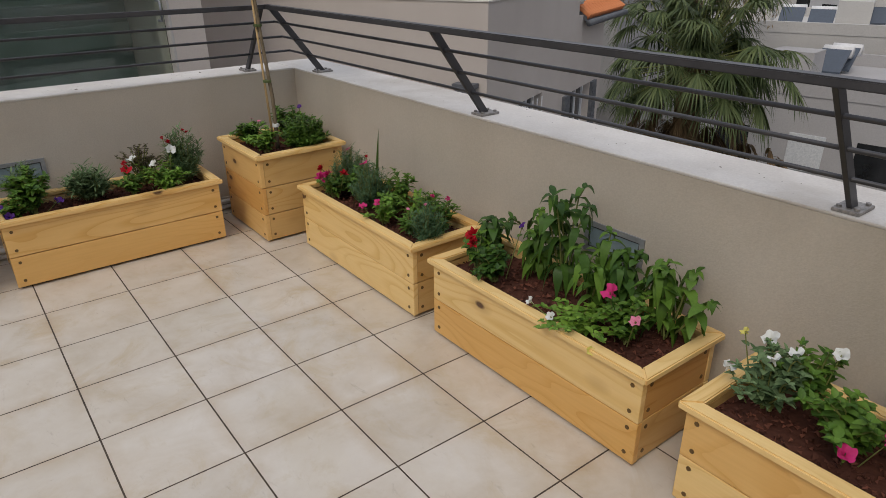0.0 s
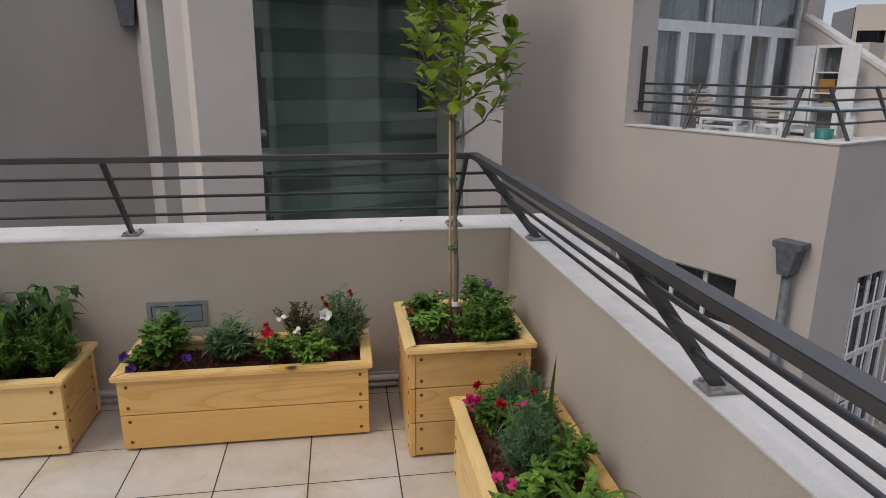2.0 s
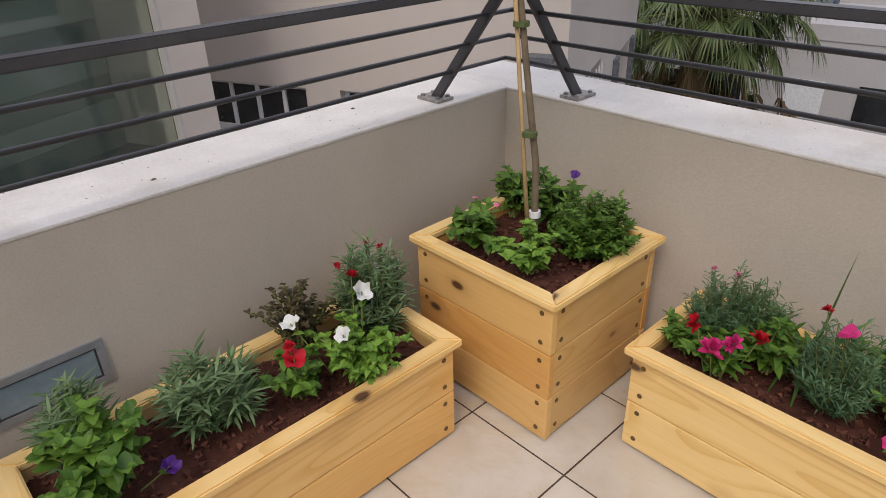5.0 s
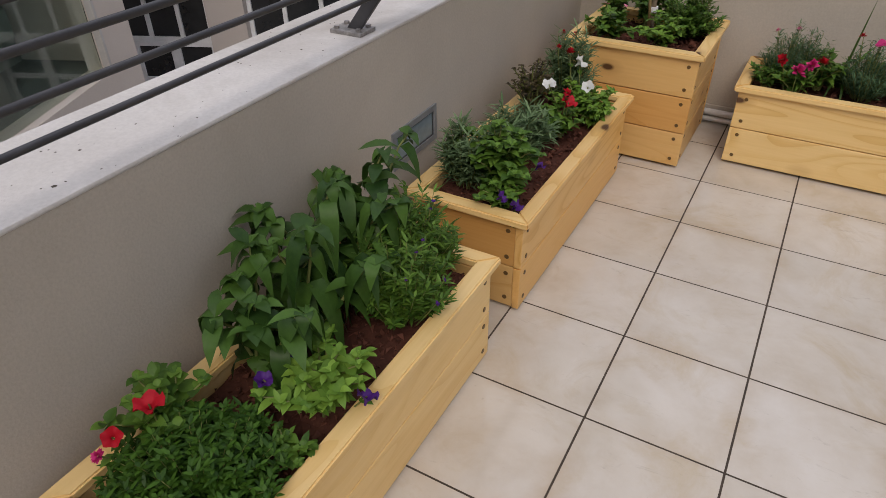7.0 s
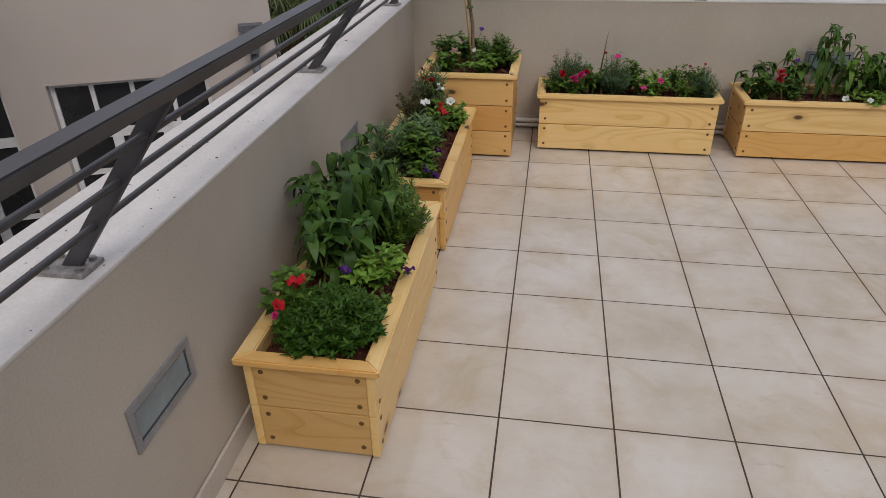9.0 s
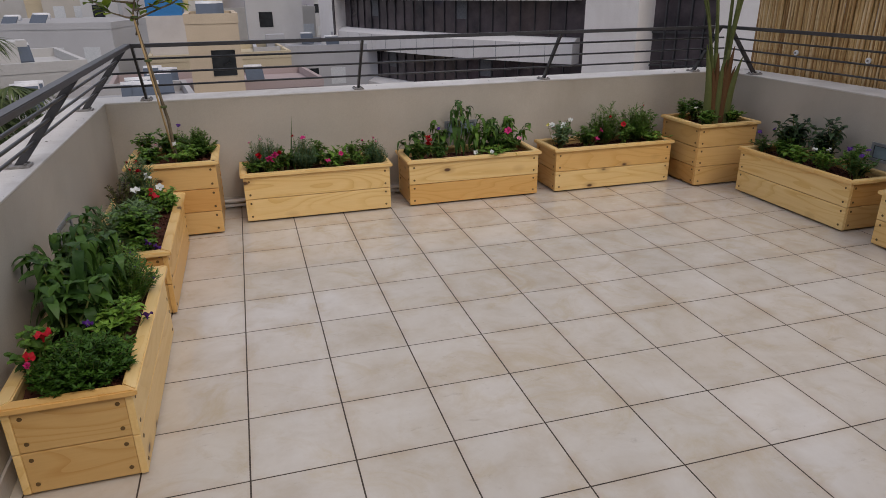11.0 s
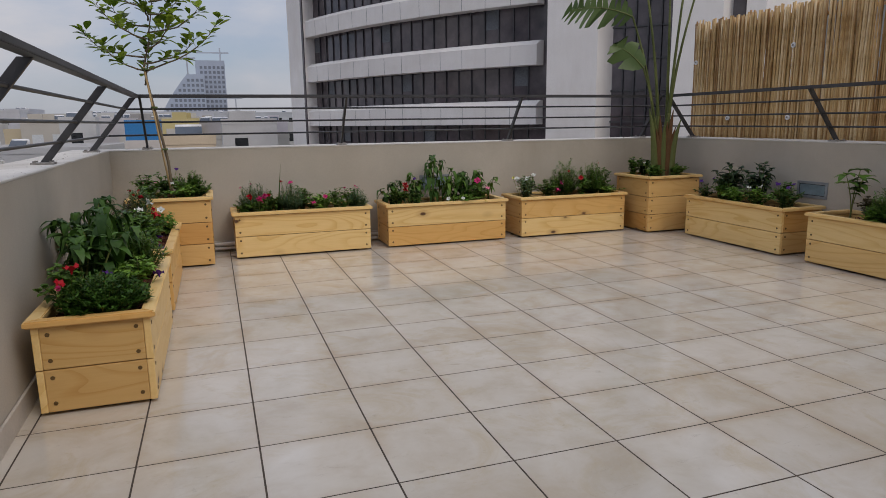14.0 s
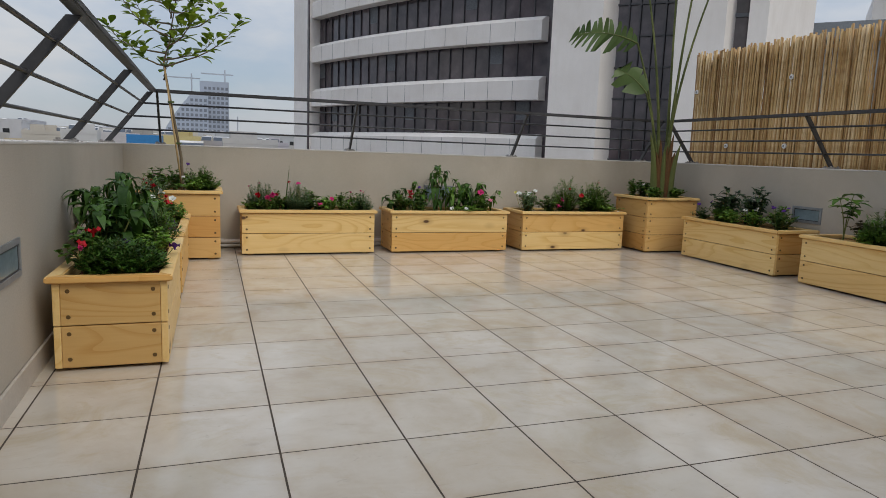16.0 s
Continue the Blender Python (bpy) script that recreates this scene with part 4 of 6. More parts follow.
tbl = thing("garden_table", TURN @ pose(-2.0, 7.0, 0.58), "low garden table with a pale glass top and white legs", "table")
part("tabletop", block(-0.45, -0.75, 0.50, 0.45, 0.75, 0.53, 0.01), plain("pale_blue_glass_top", (0.42, 0.55, 0.58), 0.12), tbl, "pale blue-green glass top")
for sx in (-0.38, 0.38):
    for sy in (-0.66, 0.66):
        part("leg", block(sx - 0.03, sy - 0.03, 0, sx + 0.03, sy + 0.03, 0.50, 0.005), PVC, tbl)


def stacked_chair(m):
    c = thing("garden_chair", m, "white plastic garden chair with a slatted back, in a stack", "chair", "stacked garden chairs")
    part("seat", block(-0.22, -0.22, 0.26, 0.22, 0.22, 0.29, 0.008), PVC, c)
    for k in range(6):
        part("slat", block(-0.22, 0.20 + 0.03 * k, 0.32 + 0.05 * k, 0.22, 0.22 + 0.03 * k, 0.355 + 0.05 * k, 0.004), surface("cream_plastic", (0.52, 0.46, 0.38), (0.60, 0.54, 0.46), 0.5) if k == 0 and "cream_plastic" not in bpy.data.materials else bpy.data.materials["cream_plastic"], c)
    for sx in (-0.2, 0.2):
        for sy in (-0.2, 0.2):
            part("leg", block(sx - 0.02, sy - 0.02, 0, sx + 0.02, sy + 0.02, 0.26, 0.004), PVC, c)
    return c


chair = stacked_chair(TURN @ pose(-2.9, 6.0, 0.58, 0, 0, 100))
copy_thing(chair, TURN @ pose(-2.86, 6.0, 0.66, 0, 0, 100))
copy_thing(chair, TURN @ pose(-2.5, 6.55, 0.58, 0, 0, 60))
bm = bmesh.new()
bmesh.ops.create_cone(bm, cap_ends=True, segments=16, radius1=0.07, radius2=0.09, depth=0.32, matrix=Matrix.Translation((0, 0, 0.16)))
bk = mesh_object("bucket", bm, plain("teal_plastic", (0.02, 0.22, 0.18), 0.4), True)
bk.matrix_basis = TURN @ pose(-1.75, 6.05, 0.58)
tagged(bk, "small teal plastic bucket beside the table", "bucket")

# ---- ground, city ----
bm = bmesh.new()
bmesh.ops.create_grid(bm, x_segments=2, y_segments=2, size=2500, matrix=Matrix.Translation((0, 0, GROUND)))
tagged(mesh_object("ground", bm, ASPHALT), "grey streets and lots far below, reaching the horizon", "ground", kind="structure")


def city_block(x, y, w, d, top, turn, c, seed, windows=True, label="pale low city building with a flat roof"):
    """A flat-roofed building with a roof edge, windows and roof clutter."""
    rnd = random.Random(seed)
    root = thing("city_building", pose(x, y, 0, 0, 0, turn), label, "building", "city buildings")
    mat = surface("city_render", tuple(k * 0.9 for k in c), c, 0.9, 0.3, 20, 0.0, stain=tuple(k * 0.6 for k in c), stain_amount=0.5)
    part("wall", block(-w / 2, -d / 2, GROUND, w / 2, d / 2, top), mat, root)
    bm = bmesh.new()
    for b6 in ((-w / 2 - 0.03, -d / 2 - 0.03, top, w / 2 + 0.03, -d / 2 + 0.2, top + 0.45), (-w / 2 - 0.03, d / 2 - 0.2, top, w / 2 + 0.03, d / 2 + 0.03, top + 0.45), (-w / 2 - 0.03, -d / 2 + 0.2, top, -w / 2 + 0.2, d / 2 - 0.2, top + 0.45), (w / 2 - 0.2, -d / 2 + 0.2, top, w / 2 + 0.03, d / 2 - 0.2, top + 0.45)):
        box(bm, *b6)
    part("roof_edge", bm, mat, root)
    if windows:
        z = top - 1.2
        while z > max(GROUND + 1.5, top - 14):
            u = -w / 2 + 1.0
            while u < w / 2 - 1.2:
                part("window", block(u, -d / 2 - 0.03, z - 1.2, u + 1.1, -d / 2 + 0.05, z), DARK_GLASS if rnd.random() < 0.75 else CURTAIN, root)
                u += rnd.choice((2.0, 2.4, 3.1))
            z -= 3.1
    for _ in range(rnd.randint(4, 7)):
        px, py = rnd.uniform(-w / 2 + 1.0, w / 2 - 1.0), rnd.uniform(-d / 2 + 1.0, d / 2 - 1.0)
        if rnd.random() < 0.75:
            bm = prism(bmesh.new(), [(py - 0.5, top + 0.1), (py + 0.4, top + 0.8), (py + 0.4, top + 0.86), (py - 0.5, top + 0.16)], 0, px - 0.5, px + 0.5)
            part("solar_panel", bm, plain("panel_blue", (0.07, 0.09, 0.12), 0.35) if "panel_blue" not in bpy.data.materials else bpy.data.materials["panel_blue"], root, "tilted solar water heater panel")
            part("water_tank", tube(bmesh.new(), (px - 0.5, py + 0.65, top + 0.75), (px + 0.5, py + 0.65, top + 0.75), 0.22, sides=12), PVC, root, "white water tank", True)
        else:
            part("roof_hut", block(px - 0.7, py - 0.6, top, px + 0.7, py + 0.6, top + 1.1), mat, root)
    return root


CITY = (
    (-6.5, 25, 9, 8, -2.9, 8, (0.46, 0.45, 0.45)), (2.6, 26, 11, 9, -4.0, -4, (0.44, 0.43, 0.43)), (-1.5, 37, 11, 7, -3.6, 5, (0.46, 0.37, 0.36)),
    (-13, 33, 10, 9, -1.9, 20, (0.55, 0.54, 0.52)), (-1.5, 48, 9, 9, -2.9, 4, (0.62, 0.53, 0.37)),
    (5.5, 52, 9, 9, -2.9, 0, (0.48, 0.48, 0.50)), (-14, 55, 13, 10, -1.0, -10, (0.55, 0.55, 0.56)),
    (-1.0, 72, 16, 12, -0.6, 6, (0.60, 0.57, 0.52)), (-26, 60, 14, 12, -0.4, 14, (0.58, 0.56, 0.54)),
    (-14, 92, 18, 12, 0.2, 0, (0.62, 0.52, 0.36)), (8, 105, 14, 12, 0.6, 10, (0.60, 0.60, 0.60)),
    (-36, 95, 18, 14, 0.9, -8, (0.60, 0.58, 0.55)), (-6, 140, 26, 16, 1.2, 3, (0.58, 0.58, 0.58)),
    (-50, 150, 30, 18, 3.6, 5, (0.56, 0.56, 0.58)), (-22, 185, 34, 16, 3.4, -4, (0.60, 0.59, 0.57)),
    (12, 200, 22, 16, 3.6, 0, (0.50, 0.52, 0.55)), (-70, 230, 40, 20, 5.6, 0, (0.55, 0.56, 0.6)), (-15, 260, 50, 20, 5.0, 2, (0.55, 0.56, 0.6)),
    (-24, 22, 10, 9, 1.5, 24, (0.52, 0.48, 0.43)), (-40, 40, 14, 10, 2.0, 20, (0.55, 0.52, 0.48)),
    (-1.2, 33.0, 2.4, 5, -0.05, 2, (0.62, 0.50, 0.36)), (-3.1, 74, 3.6, 5, 1.1, 0, (0.66, 0.55, 0.27)),
    (3.1, 58.5, 4.6, 5, 0.9, 0, (0.58, 0.57, 0.56)), (-13.5, 77, 3.4, 5, 1.4, 4, (0.60, 0.60, 0.60)), (-8.5, 90, 5, 5, 1.2, 0, (0.42, 0.40, 0.38)), (-18, 84, 5, 5, 1.2, 8, (0.56, 0.52, 0.46)),
    (3.5, 19.5, 8, 6, -5.2, 10, (0.34, 0.31, 0.28)),
)
for k, row in enumerate(CITY):
    city_block(*row, seed=100 + k)
rnd = random.Random(31)
for k in range(26):
    y = rnd.uniform(75, 190)
    x = -y * rnd.uniform(-0.085, 0.50)
    tone_k = rnd.uniform(0.42, 0.66)
    city_block(x, y, rnd.uniform(4, 9), 6, rnd.uniform(-0.2, 0.4) + y * 0.011, rnd.uniform(-15, 25), (tone_k, tone_k * rnd.uniform(0.92, 1.0), tone_k * rnd.uniform(0.78, 1.02)), seed=200 + k)
hut = tagged(mesh_object("roof_hut", block(-1.2, -0.9, -2.9, 1.2, 1.3, -0.1, 0.02), WHITE_WALL), "pale rendered stair hut on a flat city roof", "roof hut")
hut.matrix_basis = pose(-4.5, 46.0, 0)
bm = block(-1.1, -0.8, -0.1, 1.1, 1.2, 1.25, 0.02)
hoarding = mesh_object("roof_hoarding", bm, plain("blue_sheet", (0.02, 0.20, 0.48), 0.5))
hoarding.matrix_basis = pose(-4.5, 46.0, 0)
tagged(hoarding, "blue sheeted box on top of a roof hut", "roof hoarding")


def office_tower():
    root = thing("office_tower", Matrix.Identity(4), "grey stone office tower with curved white bands and dark ribbon windows", "office building")
    ex, ey = -0.15, -4.58
    L = Vector((ex + 57 * math.sin(radians(8.2)), ey + 57 * math.cos(radians(8.2)), 0))
    R = Vector((ex + 41.5 * math.sin(radians(27.3)), ey + 41.5 * math.cos(radians(27.3)), 0))
    along = (R - L).normalized()
    out = Vector((along.y, -along.x, 0))
    span = (R - L).length
    N = 14

    def at(s, d, z):
        bulge = 1.1 * 4 * s * (1 - s)
        p = L + along * (span * s) + out * (bulge + d)
        return (p.x, p.y, z)

    def band(profile, s0, s1, n):
        verts, faces = [], []
        k = len(profile)
        for i in range(n + 1):
            s = s0 + (s1 - s0) * i / n
            verts += [at(s, d, z) for d, z in profile]
        for i in range(n):
            for j in range(k):
                a, b = i * k + j, i * k + (j + 1) % k
                faces.append((a, b, b + k, a + k))
        faces += [tuple(range(k))[::-1], tuple(range(n * k, n * k + k))]
        return verts, faces

    storey = 3.52
    for f in range(-3, 8):
        top = 5.62 + storey * f
        v, fc = band([(-1.0, top - 1.45), (0.35, top - 1.45), (0.35, top - 0.28), (-0.1, top), (-1.0, top)], 0, 1, N)
        sill = raw_part("stone_band", v, fc, OFFICE_PANEL, root)
        for i in range(1, 13):
            s = i / 13
            v, fc = band([(0.352, top - 1.45), (0.358, top - 1.45), (0.358, top - 0.30), (0.352, top - 0.30)], s - 0.0004, s + 0.0004, 1)
            raw_part("panel_joint", v, fc, HOPPER, sill)
        v, fc = band([(-1.2, top), (-0.55, top), (-0.55, top + storey - 1.45), (-1.2, top + storey - 1.45)], 0, 1, N)
        ribbon = raw_part("ribbon_window", v, fc, OFFICE_GLASS, root, "dark ribbon window")
        for i in range(22):
            if (i * 7 + f * 5) % 9 == 0:
                v, fc = band([(-0.553, top + 0.9), (-0.548, top + 0.9), (-0.548, top + 2.05), (-0.553, top + 2.05)], (i + 0.06) / 22, (i + 0.94) / 22, 1)
                raw_part("blind", v, fc, HOPPER, ribbon, "half-drawn grey blind")
        for i in range(1, 22):
            s = i / 22
            v, fc = band([(-0.56, top), (-0.46, top), (-0.46, top + 2.07), (-0.56, top + 2.07)], s - 0.0012, s + 0.0012, 1)
            raw_part("mullion", v, fc, STEEL, ribbon)
    zl, zh = GROUND, 46.0

    def pier(s0, s1, d0, d1, mat, name, label=""):
        v, fc = band([(d0, zl), (d1, zl), (d1, zh), (d0, zh)], s0, s1, 1)
        return raw_part(name, v, fc, mat, root, label)
    pier(0.0, 1.0, -14, -1.2, DARK_ROOM, "core")
    pier(-0.14, 0.0, -8, 0.5, OFFICE_PANEL, "end_pier", "tall plain stone pier")
    pier(-0.012, 0.0, 0.5, 0.6, OFFICE_GLASS, "slot_window")
    pier(1.0, 1.05, -3, -0.4, OFFICE_GLASS, "slot_window")
    pier(1.05, 1.178, -8, 1.2, OFFICE_PANEL, "stone_pier", "tall plain stone pier")
    g = pier(1.178, 1.352, -8, -0.6, OFFICE_GLASS, "glass_bay", "dark glazed bay")
    for f in range(-8, 24):
        z = 0.7 + storey * 0.5 * f
        v, fc = band([(-0.62, z), (-0.48, z), (-0.48, z + 0.10), (-0.62, z + 0.10)], 1.178, 1.352, 1)
        raw_part("transom", v, fc, STEEL, g)
    for s in (1.205, 1.232, 1.262, 1.292, 1.322):
        v, fc = band([(-0.62, zl), (-0.45, zl), (-0.45, zh), (-0.62, zh)], s, s + 0.003, 1)
        raw_part("mullion", v, fc, STEEL, g)
    pier(1.352, 1.455, -8, 1.6, OFFICE_PANEL, "stone_pier", "tall plain stone pier")
    slot = pier(1.455, 1.492, -8, 0.2, OFFICE_GLASS, "slot_window")
    for f in range(-4, 12):
        z = 1.4 + storey * f
        v, fc = band([(0.2, z), (0.3, z), (0.3, z + 0.2), (0.2, z + 0.2)], 1.455, 1.492, 1)
        raw_part("transom", v, fc, HOPPER, slot)
    pier(1.492, 1.530, -8, 1.0, OFFICE_PANEL, "stone_pier", "tall plain stone pier")
    return root


office_tower()
long_block = city_block(62, 45, 44, 14, 11.9, -48, (0.40, 0.39, 0.37), 77, False, "long grey flat-roofed building behind the bamboo screen")
part("roof_slab", block(-22.4, -7.6, 12.35, 22.4, 7.4, 13.9), LIGHT_FRAME, long_block, "pale metal roof edge")
part("roof_hut", block(-1.0, -6.0, 13.9, 12.0, 4.0, 16.4), OFFICE_PANEL, long_block, "grey rendered roof house")
for u in (0.6, 2.0):
    part("antenna", tube(bmesh.new(), (u, -5.0, 16.4), (u, -5.0, 19.5), 0.06), STEEL, long_block)


def far_tower(x, y, w, d, top, turn, c, label, sail=False):
    """A tower with haze mixed into its colours and a close grid of windows; a sail has one side that curves in."""
    root = thing("far_tower", pose(x, y, 0, 0, 0, turn), label, "tower", "towers on the skyline")
    mat = surface("haze_tinted_render", tuple(k * 0.92 for k in c), c, 0.85, 0.2, 4, 0.0)
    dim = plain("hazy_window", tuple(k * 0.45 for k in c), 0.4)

    def left(z):
        return -w / 2 + (w * 0.62 * (max(0.0, z - 4) / (top - 4)) ** 1.3 if sail else 0.0)
    edge = [(left(4 + (top - 4) * k / 10), 4 + (top - 4) * k / 10) for k in range(11)]
    part("core", prism(bmesh.new(), [(-w / 2, GROUND), *edge, (w / 2, top), (w / 2, GROUND)], 1, -d / 2, d / 2), mat, root)
    z = 2.0
    while z < top - 2:
        for k in range(int(w / 1.9)):
            u = w / 2 - 1.6 - 1.9 * k
            if u > left(z + 1.5) + 0.3:
                part("window", block(u, -d / 2 - 0.1, z, u + 1.15, -d / 2 + 0.1, z + 1.25), dim, root)
        z += 2.2
    return root


# Distance haze is put into the base colours of towers and cranes.
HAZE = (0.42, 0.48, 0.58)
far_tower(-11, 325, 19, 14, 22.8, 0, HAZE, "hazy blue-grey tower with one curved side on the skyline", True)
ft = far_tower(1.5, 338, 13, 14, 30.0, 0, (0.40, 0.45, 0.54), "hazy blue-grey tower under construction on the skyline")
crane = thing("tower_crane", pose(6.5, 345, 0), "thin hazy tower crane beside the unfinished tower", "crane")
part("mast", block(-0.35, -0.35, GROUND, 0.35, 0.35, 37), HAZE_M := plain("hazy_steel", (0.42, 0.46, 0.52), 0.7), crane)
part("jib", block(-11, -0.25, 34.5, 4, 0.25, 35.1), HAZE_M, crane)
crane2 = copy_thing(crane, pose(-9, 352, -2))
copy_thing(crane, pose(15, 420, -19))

tw = thing("residential_tower", TURN @ pose(-75, 38, 0), "tall white residential tower with dark glazing and balconies", "tower")
part("core", block(-9, 0.5, GROUND, 9, 9.8, 60), OFFICE_GLASS, tw)
for k in range(24):
    z = 2.4 * k + 1
    part("balcony_slab", block(-9.6, 0.0, z, 9.8, 10.3, z + 0.6), WINDOW_WHITE, tw)
for y0 in (0.1, 3.2, 6.0):
    part("fin", block(9.0, y0, GROUND, 9.9, y0 + 0.9, 60), WINDOW_WHITE, tw)
cc = thing("apartment_house", pose(-42.6, 40.5, 0, 0, 0, -22), "cream building with deep window openings beyond the terrace", "house", "neighbouring houses")
part("wall", wall_with_holes(bmesh.new(), 0, -0.4, 0, -3.2, 3.2, GROUND, 6.4, [(a, a + 0.55, 1.2, 4.6) for a in (-0.6, 0.2, 1.0, 1.8, 2.5)] + [(-3.0, -1.0, 3.0, 4.6)]), surface("cream_render", (0.55, 0.48, 0.40), (0.62, 0.55, 0.46), 0.9, 0.4), cc)
part("inside", block(-6, -3.1, GROUND, -0.9, 3.1, 6.3), DARK_GLASS, cc)
part("roof_unit", block(-3, 0, 6.4, -1, 2, 6.8), HOPPER, cc)


# ---- plants ----
G_MID = leaf_material("mid_green_leaf", (0.026, 0.076, 0.011), (0.13, 0.25, 0.036))
G_DARK = leaf_material("dark_green_leaf", (0.015, 0.048, 0.010), (0.075, 0.165, 0.028), 0.45)
G_BRIGHT = leaf_material("bright_green_leaf", (0.058, 0.145, 0.017), (0.21, 0.37, 0.055))
G_GREY = leaf_material("grey_green_leaf", (0.055, 0.108, 0.042), (0.175, 0.265, 0.125), 0.7)
G_BLUE = leaf_material("blue_green_leaf", (0.038, 0.095, 0.042), (0.125, 0.225, 0.105), 0.65)
G_PURPLE = leaf_material("bronze_leaf", (0.035, 0.028, 0.018), (0.123, 0.096, 0.044), 0.5)
G_LEMON = leaf_material("lemon_leaf", (0.065, 0.125, 0.010), (0.29, 0.40, 0.045), 0.34, 0.38)
G_BASIL = leaf_material("dark_basil_leaf", (0.014, 0.034, 0.016), (0.060, 0.105, 0.042), 0.45)
G_BUSH = leaf_material("small_bush_leaf", (0.012, 0.044, 0.005), (0.062, 0.155, 0.016), 0.55)
G_TIP = leaf_material("purple_shoot", (0.035, 0.012, 0.018), (0.085, 0.03, 0.04), 0.45)
G_PALM = leaf_material("palm_frond", (0.035, 0.062, 0.022), (0.15, 0.19, 0.075), 0.55)
G_DRY = leaf_material("dry_foliage", (0.075, 0.045, 0.022), (0.24, 0.16, 0.085), 0.8)
G_DRYTREE = leaf_material("browning_foliage", (0.15, 0.115, 0.075), (0.46, 0.36, 0.245), 0.8, 0.4)
G_BANANA = leaf_material("broad_leaf", (0.045, 0.085, 0.025), (0.11, 0.165, 0.055), 0.4, 0.25)
STALK = leaf_material("green_stalk", (0.12, 0.15, 0.045), (0.26, 0.28, 0.095), 0.55, 0.05)
SHEATH = leaf_material("brown_leaf_sheath", (0.060, 0.026, 0.010), (0.17, 0.085, 0.034), 0.7, 0.0)
OLIVE_STALK = leaf_material("olive_stalk", (0.060, 0.078, 0.022), (0.16, 0.18, 0.062), 0.5, 0.05)
BARK = surface("grey_brown_bark", (0.10, 0.075, 0.045), (0.22, 0.17, 0.11), 0.9, 18, 140, 0.5)
STAKE = surface("pale_stake", (0.38, 0.25, 0.11), (0.52, 0.36, 0.18), 0.75, 14, 120, 0.3)
PETAL = {
    "red": leaf_material("red_petal", (0.26, 0.004, 0.010), (0.62, 0.014, 0.03), 0.6),
    "magenta": leaf_material("magenta_petal", (0.36, 0.010, 0.09), (0.74, 0.05, 0.24), 0.6),
    "pink": leaf_material("pink_petal", (0.60, 0.14, 0.26), (0.80, 0.30, 0.42), 0.5),
    "white": leaf_material("white_petal", (0.55, 0.58, 0.55), (0.80, 0.81, 0.78), 0.5),
    "purple": leaf_material("purple_petal", (0.035, 0.008, 0.10), (0.11, 0.025, 0.24), 0.5),
    "yellow": leaf_material("yellow_petal", (0.55, 0.50, 0.10), (0.75, 0.70, 0.22), 0.5),
}
UP = Vector((0, 0, 1))


def leaf(v, f, base, way, size, width, droop=0.6, fold=0.25, rows=4, shape=1.0):
    """A folded, drooping blade from base along way: three verts across, pointed at its tip."""
    way = way.normalized()
    side = way.cross(UP)
    side = side.normalized() if side.length > 0.05 else Vector((1, 0, 0))
    above = side.cross(way)
    i = len(v)
    v.append(tuple(base))
    for k in range(1, rows + 1):
        s = k / rows
        c = base + way * (size * (s - 0.18 * droop * s * s)) + UP * (-droop * size * 0.55 * s * s)
        if k == rows:
            v.append(tuple(c))
        else:
            w = width * 0.5 * math.sin(math.pi * s ** (0.72 * shape)) ** 0.85
            v.extend((tuple(c + side * w + above * (fold * w)), tuple(c), tuple(c - side * w + above * (fold * w))))
    a = i + 1
    f.extend(((i, a, a + 1), (i, a + 1, a + 2)))
    for k in range(rows - 2):
        b = a + 3
        f.extend(((a, b, b + 1, a + 1), (a + 1, b + 1, b + 2, a + 2)))
        a = b
    f.extend(((a, a + 3, a + 1), (a + 1, a + 3, a + 2)))


def stem(v, f, a, b, r0, r1, sides=5):
    d = (b - a).normalized()
    s = d.orthogonal().normalized()
    t = d.cross(s)
    i = len(v)
    for c, r in ((a, r0), (b, r1)):
        v.extend(tuple(c + (s * math.cos(6.2832 * k / sides) + t * math.sin(6.2832 * k / sides)) * r) for k in range(sides))
    f.extend((i + k, i + (k + 1) % sides, i + sides + (k + 1) % sides, i + sides + k) for k in range(sides))


def flower(kind, colour, size, rnd):
    """Verts and faces of one bloom facing +z: trumpet, pompon or pansy."""
    v, f = [], []
    if kind == "trumpet":
        n = 20
        for r, z in ((0.10, -0.9), (0.18, -0.35), (0.55, 0.05), (0.95, 0.28)):
            for k in range(n):
                w = 1 + 0.10 * math.cos(5 * 6.2832 * k / n) * (r > 0.4)
                a = 6.2832 * k / n
                v.append((r * w * size * math.cos(a), r * w * size * math.sin(a), z * size * 0.9 + (size * (0.24 * math.sin(5 * 6.2832 * k / n) + rnd.uniform(-0.16, 0.16)) if r > 0.9 else 0)))
        for j in range(3):
            for k in range(n):
                f.append((j * n + k, j * n + (k + 1) % n, (j + 1) * n + (k + 1) % n, (j + 1) * n + k))
    elif kind == "pompon":
        for k in range(26):
            a, e = rnd.uniform(0, 6.28), rnd.uniform(0.1, 1.3)
            d = Vector((math.cos(a) * math.cos(e), math.sin(a) * math.cos(e), math.sin(e)))
            leaf(v, f, d * size * 0.15, d, size * rnd.uniform(0.75, 1.0), size * 0.5, 0.1, 0.3, 3)
    else:
        for k in range(5):
            a = 6.2832 * k / 5 + rnd.uniform(-0.1, 0.1)
            d = Vector((math.cos(a), math.sin(a), 0.25))
            leaf(v, f, Vector((0, 0, 0)), d + UP * rnd.uniform(0, 0.5), size * rnd.uniform(0.8, 1.1), size * 0.95, rnd.uniform(0.1, 0.8), rnd.uniform(-0.2, 0.4), 4)
    return v, f


